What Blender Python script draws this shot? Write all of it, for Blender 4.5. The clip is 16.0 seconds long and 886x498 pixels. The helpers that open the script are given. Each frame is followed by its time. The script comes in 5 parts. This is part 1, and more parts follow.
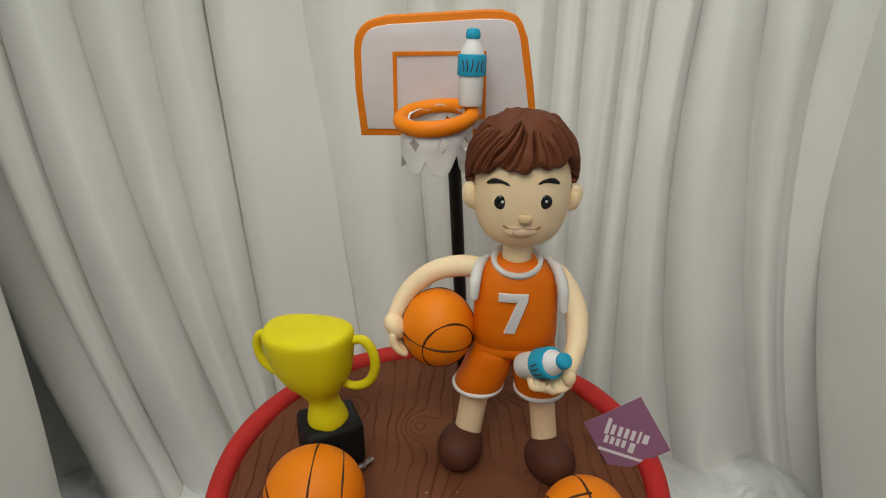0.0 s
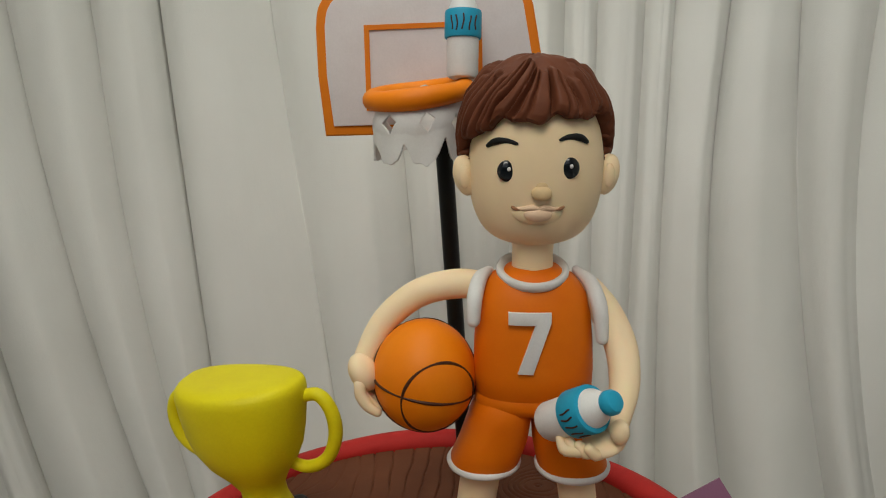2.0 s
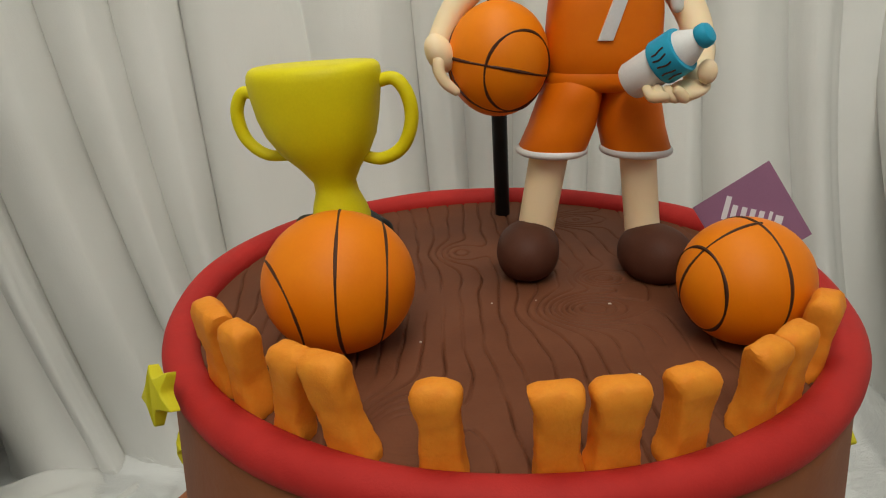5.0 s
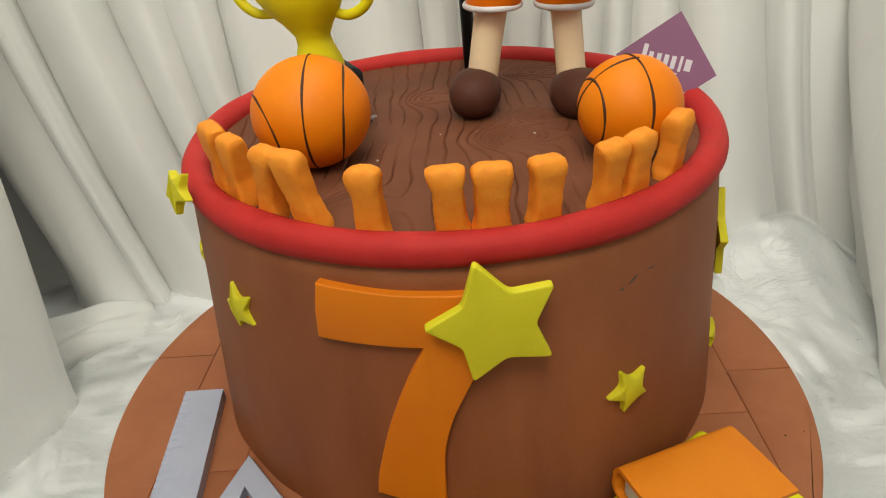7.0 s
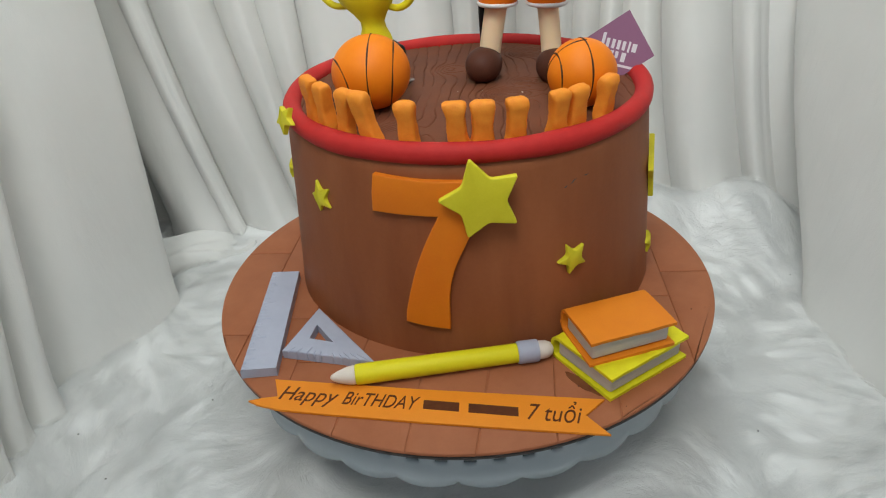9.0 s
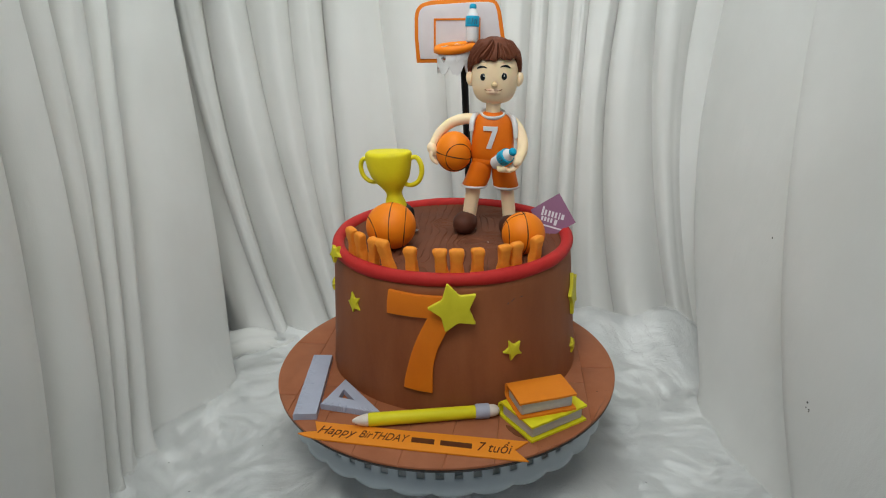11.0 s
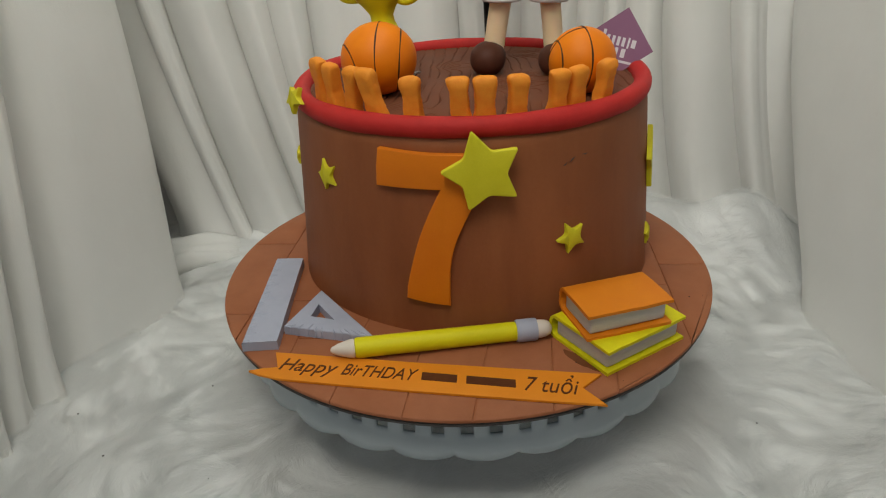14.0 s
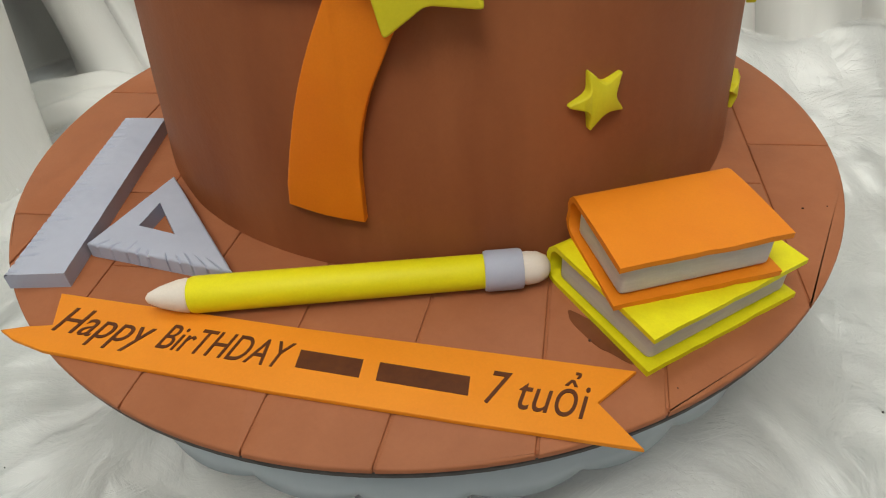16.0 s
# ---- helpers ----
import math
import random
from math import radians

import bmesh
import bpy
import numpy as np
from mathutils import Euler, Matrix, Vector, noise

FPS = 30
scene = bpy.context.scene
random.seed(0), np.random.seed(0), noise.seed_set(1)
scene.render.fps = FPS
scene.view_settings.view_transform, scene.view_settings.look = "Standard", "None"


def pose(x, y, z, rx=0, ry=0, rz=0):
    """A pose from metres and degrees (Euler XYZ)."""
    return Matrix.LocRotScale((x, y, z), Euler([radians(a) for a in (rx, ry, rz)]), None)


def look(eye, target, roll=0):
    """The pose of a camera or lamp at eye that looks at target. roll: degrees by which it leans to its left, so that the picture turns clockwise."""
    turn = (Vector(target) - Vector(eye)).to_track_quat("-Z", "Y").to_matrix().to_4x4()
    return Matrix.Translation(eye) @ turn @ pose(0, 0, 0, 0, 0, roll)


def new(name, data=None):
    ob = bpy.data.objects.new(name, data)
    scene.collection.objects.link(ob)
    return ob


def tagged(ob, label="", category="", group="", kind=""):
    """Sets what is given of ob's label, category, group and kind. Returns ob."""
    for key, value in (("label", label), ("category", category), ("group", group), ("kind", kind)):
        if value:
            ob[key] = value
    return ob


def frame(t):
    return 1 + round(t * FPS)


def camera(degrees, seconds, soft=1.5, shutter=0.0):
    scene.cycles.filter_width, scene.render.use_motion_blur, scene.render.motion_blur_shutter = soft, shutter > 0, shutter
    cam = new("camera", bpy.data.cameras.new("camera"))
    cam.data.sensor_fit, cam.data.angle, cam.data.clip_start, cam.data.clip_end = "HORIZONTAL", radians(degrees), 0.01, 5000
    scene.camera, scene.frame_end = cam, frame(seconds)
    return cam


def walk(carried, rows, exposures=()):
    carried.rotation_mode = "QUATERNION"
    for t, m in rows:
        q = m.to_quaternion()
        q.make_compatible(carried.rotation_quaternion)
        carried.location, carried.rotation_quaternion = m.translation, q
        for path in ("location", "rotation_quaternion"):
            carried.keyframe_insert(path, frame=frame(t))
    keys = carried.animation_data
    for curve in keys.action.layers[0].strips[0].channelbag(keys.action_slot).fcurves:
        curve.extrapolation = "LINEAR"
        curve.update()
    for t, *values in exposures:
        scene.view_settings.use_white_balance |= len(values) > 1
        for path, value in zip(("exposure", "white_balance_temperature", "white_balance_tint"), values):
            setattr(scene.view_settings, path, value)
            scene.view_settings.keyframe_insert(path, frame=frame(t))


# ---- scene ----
cam = camera(66.22, 16.0, 1.1)
PATH = [
    (0, (0.02299, -0.20924, 0.42532), (0.00444, 0.14818, 0.24669), -1.257),
    (0.5, (0.02285, -0.18852, 0.41437), (-0.00133, 0.17892, 0.25814), -1.244),
    (1, (0.02312, -0.17590, 0.39774), (-0.00141, 0.20707, 0.28489), -1.327),
    (1.5, (0.02538, -0.16305, 0.37540), (0.00141, 0.22098, 0.26608), -1.972),
    (2, (0.02494, -0.15179, 0.35057), (0.00388, 0.23515, 0.25142), -2.343),
    (2.5, (0.02429, -0.14475, 0.32971), (0.00697, 0.24096, 0.22518), -2.375),
    (3, (0.01252, -0.14674, 0.32151), (0.01192, 0.23766, 0.21091), -1.155),
    (3.5, (-0.00218, -0.15845, 0.31506), (0.01374, 0.22969, 0.21970), -0.663),
    (4, (-0.01723, -0.17379, 0.30261), (0.00577, 0.21346, 0.20513), -0.976),
    (4.5, (-0.02282, -0.17689, 0.28416), (-0.00192, 0.20502, 0.16708), -1.787),
    (4.7, (-0.02416, -0.17463, 0.28208), (-0.00491, 0.20356, 0.15323), -1.922),
    (6.8, (0.00848, -0.23048, 0.29227), (-0.00152, 0.11406, 0.08932), -4.351),
    (7, (0.00661, -0.23665, 0.28525), (-0.00428, 0.10718, 0.08114), -4.344),
    (7.5, (0.00529, -0.24745, 0.27348), (-0.00866, 0.08943, 0.05826), -3.938),
    (8, (0.00805, -0.26286, 0.26626), (-0.00851, 0.06938, 0.04412), -3.857),
    (8.5, (0.01452, -0.30467, 0.28782), (-0.00746, 0.03044, 0.07053), -3.426),
    (9, (0.02074, -0.36230, 0.31126), (-0.01019, -0.02090, 0.10512), -3.965),
    (9.5, (0.03158, -0.42234, 0.34068), (-0.00162, -0.07070, 0.15294), -3.285),
    (10, (0.04243, -0.48569, 0.37700), (0.01105, -0.11936, 0.21945), -2.135),
    (10.2, (0.04697, -0.51387, 0.39009), (0.01493, -0.14517, 0.23831), -1.916),
    (12.3, (0.05369, -0.55148, 0.39105), (0.00958, -0.17688, 0.25789), -1.443),
    (12.5, (0.05135, -0.53889, 0.37395), (0.00737, -0.16367, 0.24252), -1.736),
    (13, (0.04030, -0.50002, 0.34167), (-0.00097, -0.12514, 0.20839), -1.799),
    (13.5, (0.03184, -0.44456, 0.30982), (-0.00601, -0.07643, 0.15800), -2.163),
    (14, (0.02259, -0.38516, 0.28465), (-0.01072, -0.03137, 0.10100), -2.873),
    (14.5, (0.00922, -0.32818, 0.26417), (-0.01572, 0.01384, 0.05826), -2.732),
    (15, (0.00067, -0.28614, 0.24633), (-0.01682, 0.04954, 0.02950), -2.426),
    (15.5, (0.02050, -0.25554, 0.22518), (-0.00417, 0.06273, -0.01586), -2.137),
    (16, (0.04266, -0.23163, 0.21305), (-0.00642, 0.06946, -0.04567), -3.539),
]
EXPOSURES = [(0.0, -1.08, 6650, 9), (1.0, -1.14, 6450, 9), (2.5, -1.22, 6800, 9), (4.5, -1.08, 6800, 9), (7.0, -0.38, 6850, 9), (8.2, -0.41, 6550, 9), (9.5, -0.50, 5950, 9), (10.2, -0.54, 5950, 9), (12.5, -1.05, 6550, 9), (13.5, -1.03, 6600, 9), (14.5, -0.58, 6600, 9), (16.0, -0.25, 6600, 9)]
walk(cam, [(t, look(eye, target, roll)) for t, eye, target, roll in PATH], EXPOSURES)

# ---------------------------------------------------------------- light
ROOM_X, ROOM_Y0, ROOM_Y1, ROOM_H = 1.8, -1.9, 1.0, 2.5

world = bpy.data.worlds.new("sky")
scene.world = world
world.use_nodes = True
wn = world.node_tree
sky = wn.nodes.new("ShaderNodeTexSky")
sky.sky_type, sky.sun_disc = "NISHITA", False
sky.sun_elevation, sky.sun_rotation = radians(40), radians(200)
wn.links.new(sky.outputs[0], wn.nodes["Background"].inputs[0])
wn.nodes["Background"].inputs[1].default_value = 0.1


def area_light(name, m, sx, sy, watts, colour):
    data = bpy.data.lights.new(name, "AREA")
    data.shape, data.size, data.size_y, data.energy, data.color = "RECTANGLE", sx, sy, watts, colour
    ob = new(name, data)
    ob.matrix_world = m
    return ob


# assumed daylight from an unseen window behind the camera, and two added fill lamps
# lamp in the assumed opening, placed to balance brightness between the side curtains
area_light("window_light", look((-0.30, ROOM_Y0 + 0.06, 1.45), (0.0, 0.0, 0.2)), 1.3, 1.3, 4.8, (0.80, 0.93, 1.0))
# fill lamp added above the camera, narrowed to spare the side curtains
front_fill = area_light("front_fill_light", look((-0.06, -0.42, 0.90), (0.0, 0.12, 0.22)), 0.36, 0.36, 1.4, (1.0, 0.98, 0.88))
front_fill.data.spread = radians(78)
# unseen fill lamp added in mid-air to brighten the top of the back curtain
area_light("top_fill_light", look((0.0, 0.06, 0.74), (0.0, 0.08, 0.0)), 0.20, 0.20, 1.6, (0.93, 1.0, 0.95))


# ---------------------------------------------------------------- materials
def tree(name):
    m = bpy.data.materials.new(name)
    m.use_nodes = True
    nt = m.node_tree
    return m, nt, nt.nodes["Principled BSDF"]


def node(nt, kind, **values):
    n = nt.nodes.new(kind)
    for k, v in values.items():
        if k in n.inputs:
            n.inputs[k].default_value = v
    return n


def clay(name, colour, dark, rough=0.55, grain=900.0, blotch=30.0, bump=0.12, amount=0.55, sheen=0.0, spec=0.25, stretch=(1, 1, 1), sub=0.0):
    """Modelling paste: two scales of mottling and a fine relief."""
    m, nt, b = tree(name)
    L = nt.links
    co = nt.nodes.new("ShaderNodeTexCoord")
    mp = nt.nodes.new("ShaderNodeMapping")
    mp.inputs["Scale"].default_value = stretch
    L.new(co.outputs["Object"], mp.inputs["Vector"])
    n1 = node(nt, "ShaderNodeTexNoise", Scale=blotch, Detail=4.0, Roughness=0.6)
    n2 = node(nt, "ShaderNodeTexNoise", Scale=grain, Detail=3.0, Roughness=0.65)
    L.new(mp.outputs[0], n1.inputs["Vector"])
    L.new(co.outputs["Object"], n2.inputs["Vector"])
    ramp = nt.nodes.new("ShaderNodeValToRGB")
    ramp.color_ramp.elements[0].position, ramp.color_ramp.elements[1].position = 0.3, 0.7
    ramp.color_ramp.elements[0].color = (*dark, 1)
    ramp.color_ramp.elements[1].color = (*colour, 1)
    L.new(n1.outputs["Fac"], ramp.inputs["Fac"])
    mix = nt.nodes.new("ShaderNodeMixRGB")
    mix.blend_type = "MULTIPLY"
    mix.inputs["Fac"].default_value = amount * 0.22
    L.new(ramp.outputs["Color"], mix.inputs["Color1"])
    L.new(n2.outputs["Fac"], mix.inputs["Color2"])
    L.new(mix.outputs["Color"], b.inputs["Base Color"])
    mr = nt.nodes.new("ShaderNodeMapRange")
    mr.inputs["To Min"].default_value, mr.inputs["To Max"].default_value = rough - 0.07, rough + 0.1
    L.new(n1.outputs["Fac"], mr.inputs["Value"])
    L.new(mr.outputs[0], b.inputs["Roughness"])
    bp = nt.nodes.new("ShaderNodeBump")
    bp.inputs["Strength"].default_value, bp.inputs["Distance"].default_value = bump, 0.0008
    L.new(n2.outputs["Fac"], bp.inputs["Height"])
    L.new(bp.outputs[0], b.inputs["Normal"])
    b.inputs["Specular IOR Level"].default_value = spec
    if sub:
        b.inputs["Subsurface Weight"].default_value = sub
        b.inputs["Subsurface Radius"].default_value = (0.004, 0.002, 0.001)
    return m


ORANGE = clay("orange_clay", (0.86, 0.235, 0.004), (0.80, 0.195, 0.003), 0.5, 1400, 60, 0.04, amount=0.3)
ORANGE_JERSEY = clay("orange_jersey_clay", (0.82, 0.185, 0.003), (0.76, 0.15, 0.002), 0.5, 1400, 60, 0.04, amount=0.3)
ORANGE_SHEET = clay("orange_sheet_clay", (0.80, 0.22, 0.008), (0.75, 0.185, 0.006), 0.55, 1600, 40, 0.06)
ORANGE_COVER = clay("orange_cover_clay", (0.83, 0.255, 0.013), (0.78, 0.22, 0.010), 0.55, 1600, 60, 0.10)
ORANGE_STRIP = clay("orange_strip_clay", (0.86, 0.285, 0.018), (0.82, 0.26, 0.014), 0.55, 1600, 50, 0.06)
WET_ICING = clay("wet_brown_icing", (0.20, 0.066, 0.026), (0.15, 0.046, 0.017), 0.22, 900, 120, 0.05, spec=0.5)
ORANGE_ROUGH = clay("orange_crumbly_clay", (0.90, 0.32, 0.03), (0.85, 0.25, 0.018), 0.6, 1100, 220, 0.30)
BROWN_SIDE = clay("brown_icing", (0.345, 0.116, 0.044), (0.235, 0.069, 0.025), 0.52, 420, 26, 0.16, stretch=(1, 1, 0.22), spec=0.22)
BROWN_TOP = clay("brown_top_icing", (0.185, 0.066, 0.033), (0.14, 0.046, 0.022), 0.6, 900, 45, 0.10, spec=0.15)
BROWN_BOARD = clay("brown_board_icing", (0.41, 0.148, 0.066), (0.34, 0.114, 0.047), 0.55, 900, 40, 0.10)
RED = clay("red_icing", (0.55, 0.030, 0.026), (0.46, 0.022, 0.02), 0.6, 1500, 90, 0.2, spec=0.2)
YELLOW = clay("yellow_clay", (0.80, 0.70, 0.012), (0.74, 0.62, 0.008), 0.5, 1300, 70, 0.12)
YELLOW_BOOK = clay("yellow_cover_clay", (0.84, 0.78, 0.012), (0.76, 0.66, 0.010), 0.55, 1300, 110, 0.12)
YELLOW_SHAFT = clay("yellow_shaft_clay", (0.84, 0.76, 0.012), (0.81, 0.72, 0.010), 0.5, 1300, 50, 0.06)
STAR_YELLOW = clay("star_yellow_clay", (0.74, 0.66, 0.03), (0.68, 0.60, 0.02), 0.5, 1300, 90, 0.12)
WHITE = clay("white_clay", (0.78, 0.77, 0.76), (0.72, 0.70, 0.70), 0.55, 1500, 70, 0.10)
CREAM = clay("cream_clay", (0.82, 0.74, 0.66), (0.76, 0.67, 0.58), 0.5, 1500, 70, 0.08)
PANEL = clay("pinkish_white_sheet", (0.72, 0.66, 0.67), (0.67, 0.60, 0.61), 0.6, 1200, 60, 0.08)
PAGES = clay("page_block_clay", (0.66, 0.63, 0.58), (0.58, 0.55, 0.52), 0.6, 1500, 150, 0.2, stretch=(1, 1, 6))
LAVENDER = clay("lavender_grey_clay", (0.45, 0.47, 0.57), (0.41, 0.43, 0.53), 0.5, 1600, 60, 0.04, amount=0.3)
BLACK = clay("black_clay", (0.008, 0.009, 0.009), (0.005, 0.005, 0.006), 0.55, 900, 80, 0.25, amount=0.2)
BLACK_ROD = clay("black_rod", (0.006, 0.006, 0.006), (0.004, 0.004, 0.004), 0.4, 900, 80, 0.05, amount=0.2)
SEAM = clay("dark_brown_ink", (0.075, 0.023, 0.010), (0.05, 0.015, 0.007), 0.55, 1500, 300, 0.1)
INK = clay("brown_marker_ink", (0.120, 0.034, 0.008), (0.085, 0.022, 0.006), 0.5, 1500, 300, 0.05)
SKIN = clay("skin_clay", (0.90, 0.71, 0.47), (0.87, 0.67, 0.43), 0.5, 1600, 60, 0.02, amount=0.15, sub=0.16)
HAIR = clay("hair_clay", (0.150, 0.046, 0.022), (0.115, 0.033, 0.015), 0.55, 1200, 120, 0.08, spec=0.16)
SHOE = clay("shoe_clay", (0.105, 0.038, 0.023), (0.080, 0.027, 0.016), 0.55, 1200, 80, 0.10, spec=0.18)
LIP = clay("lip_clay", (0.83, 0.60, 0.43), (0.80, 0.56, 0.39), 0.45, 1500, 90, 0.05)
MOUTH = clay("mouth_clay", (0.42, 0.20, 0.10), (0.36, 0.16, 0.08), 0.5, 1500, 90, 0.05)
CHEEK = clay("tan_nose_clay", (0.74, 0.54, 0.31), (0.70, 0.50, 0.28), 0.55, 1500, 90, 0.05)
EYE = clay("eye_gloss", (0.010, 0.013, 0.016), (0.008, 0.010, 0.012), 0.18, 900, 80, 0.02, amount=0.1, spec=0.5)
BLUE = clay("sky_blue_clay", (0.018, 0.36, 0.56), (0.014, 0.31, 0.50), 0.5, 1400, 80, 0.10)
TAG = clay("mauve_card", (0.31, 0.145, 0.245), (0.29, 0.135, 0.23), 0.45, 2000, 60, 0.02)
PRINT = clay("pale_print", (0.80, 0.76, 0.80), (0.76, 0.72, 0.76), 0.5, 2000, 60, 0.02)
BOARD_CORE = clay("grey_board_core", (0.10, 0.09, 0.085), (0.07, 0.06, 0.055), 0.7, 1500, 200, 0.2)
PLASTIC = clay("white_plastic", (0.46, 0.51, 0.54), (0.42, 0.47, 0.50), 0.35, 800, 30, 0.02, amount=0.1, spec=0.5)
# paint of the unseen walls and ceiling, kept dark to cut bounced light
WALL = clay("wall_paint", (0.20, 0.19, 0.18), (0.17, 0.165, 0.16), 0.8, 300, 3, 0.05)
FLOOR = clay("pale_floor", (0.55, 0.53, 0.50), (0.48, 0.46, 0.43), 0.6, 300, 6, 0.05)
FUR = clay("white_fur", (0.90, 0.90, 0.895), (0.86, 0.86, 0.85), 0.8, 500, 16, 0.02, amount=0.08, spec=0.1)
FUR_BASE = clay("white_fur_pile", (0.85, 0.85, 0.845), (0.80, 0.80, 0.79), 0.9, 1400, 20, 0.15, amount=0.08, spec=0.05)
_nt = FUR.node_tree
_tr = _nt.nodes.new("ShaderNodeBsdfTranslucent")
_tr.inputs["Color"].default_value = (0.88, 0.875, 0.86, 1)
_mx = _nt.nodes.new("ShaderNodeMixShader")
_mx.inputs[0].default_value = 0.32
_nt.links.new(_nt.nodes["Principled BSDF"].outputs[0], _mx.inputs[1])
_nt.links.new(_tr.outputs[0], _mx.inputs[2])
_nt.links.new(_mx.outputs[0], _nt.nodes["Material Output"].inputs[0])
FOIL = clay("crumpled_clear_wrap", (0.35, 0.30, 0.28), (0.10, 0.07, 0.06), 0.15, 900, 500, 0.5, spec=0.8)


def cloth():
    m, nt, b = tree("white_curtain_cloth")
    L = nt.links
    co = nt.nodes.new("ShaderNodeTexCoord")
    n1 = node(nt, "ShaderNodeTexNoise", Scale=9.0, Detail=4.0)
    ramp = nt.nodes.new("ShaderNodeValToRGB")
    ramp.color_ramp.elements[0].position, ramp.color_ramp.elements[1].position = 0.3, 0.7
    ramp.color_ramp.elements[0].color, ramp.color_ramp.elements[1].color = (0.72, 0.71, 0.68, 1), (0.79, 0.78, 0.755, 1)
    L.new(co.outputs["Object"], n1.inputs["Vector"])
    L.new(n1.outputs["Fac"], ramp.inputs["Fac"])
    L.new(ramp.outputs["Color"], b.inputs["Base Color"])
    n2 = node(nt, "ShaderNodeTexNoise", Scale=28.0, Detail=5.0)
    mp = nt.nodes.new("ShaderNodeMapping")
    mp.inputs["Scale"].default_value = (1, 1, 0.3)
    L.new(co.outputs["Object"], mp.inputs["Vector"])
    L.new(mp.outputs[0], n2.inputs["Vector"])
    w = node(nt, "ShaderNodeTexNoise", Scale=1500.0, Detail=2.0)
    L.new(co.outputs["Object"], w.inputs["Vector"])
    ad = nt.nodes.new("ShaderNodeMath")
    ad.operation = "MULTIPLY_ADD"
    ad.inputs[1].default_value = 0.05
    L.new(w.outputs["Fac"], ad.inputs[0])
    L.new(n2.outputs["Fac"], ad.inputs[2])
    bp = nt.nodes.new("ShaderNodeBump")
    bp.inputs["Strength"].default_value, bp.inputs["Distance"].default_value = 0.35, 0.006
    L.new(ad.outputs[0], bp.inputs["Height"])
    L.new(bp.outputs[0], b.inputs["Normal"])
    b.inputs["Roughness"].default_value = 0.75
    b.inputs["Specular IOR Level"].default_value = 0.2
    b.inputs["Sheen Weight"].default_value = 0.1
    return m


CLOTH = cloth()

# ---------------------------------------------------------------- building helpers
ROOT = {}


def thing(name, at, label, category, group=""):
    ob = tagged(new(name), label, category, group)
    ob.location = at
    ob.empty_display_size = 0.01
    ROOT[ob.name] = Vector(at)
    return ob


def smooth(me, angle=40):
    me.polygons.foreach_set("use_smooth", [True] * len(me.polygons))
    me.set_sharp_from_angle(angle=radians(angle))


def part(name, bm, material, parent=None, label="", angle=40):
    """Links a bmesh, given in world places, as one mesh under a thing or part."""
    me = bpy.data.meshes.new(name)
    off = ROOT[parent.name] if parent else Vector((0, 0, 0))
    if off.length:
        bmesh.ops.translate(bm, vec=-off, verts=bm.verts[:])
    bmesh.ops.recalc_face_normals(bm, faces=bm.faces[:])
    bm.to_mesh(me)
    bm.free()
    for m in material if isinstance(material, (list, tuple)) else [material]:
        me.materials.append(m)
    smooth(me, angle)
    ob = new(name, me)
    if parent:
        ob.parent = parent
        ROOT[ob.name] = off
    if label:
        tagged(ob, label)
    return ob


def solo(name, bm, material, at, label, category, group="", kind="", angle=40):
    """A thing that is one mesh, with its origin at its base."""
    me = bpy.data.meshes.new(name)
    bmesh.ops.translate(bm, vec=-Vector(at), verts=bm.verts[:])
    bmesh.ops.recalc_face_normals(bm, faces=bm.faces[:])
    bm.to_mesh(me)
    bm.free()
    for m in material if isinstance(material, (list, tuple)) else [material]:
        me.materials.append(m)
    smooth(me, angle)
    ob = tagged(new(name, me), label, category, group, kind)
    ob.location = at
    ROOT[ob.name] = Vector(at)
    return ob


def B():
    return bmesh.new()


def rings(bm, loops, cap=(True, True), mat=0, closed=True):
    """Skins a list of loops of points (all of one length)."""
    rows = [[bm.verts.new(p) for p in loop] for loop in loops]
    n = len(rows[0])
    for a, b in zip(rows, rows[1:]):
        for i in range(n if closed else n - 1):
            j = (i + 1) % n
            bm.faces.new((a[i], a[j], b[j], b[i])).material_index = mat
    if cap[0]:
        bm.faces.new(rows[0][::-1]).material_index = mat
    if cap[1]:
        bm.faces.new(rows[-1]).material_index = mat
    return rows


def circle(c, u, v, ru, rv, n):
    c, u, v = Vector(c), Vector(u), Vector(v)
    return [c + u * (ru * math.cos(2 * math.pi * i / n)) + v * (rv * math.sin(2 * math.pi * i / n)) for i in range(n)]


def spline(points, n):
    """Catmull-Rom through tuples of any size, n samples."""
    P = np.array(points, float)
    P = np.vstack([2 * P[0] - P[1], P, 2 * P[-1] - P[-2]])
    out = []
    for s in np.linspace(0, len(P) - 3 - 1e-9, n):
        k = int(s)
        t = s - k
        a, b, c, d = P[k : k + 4]
        out.append(0.5 * (2 * b + (c - a) * t + (2 * a - 5 * b + 4 * c - d) * t * t + (3 * b - a - 3 * c + d) * t**3))
    return out


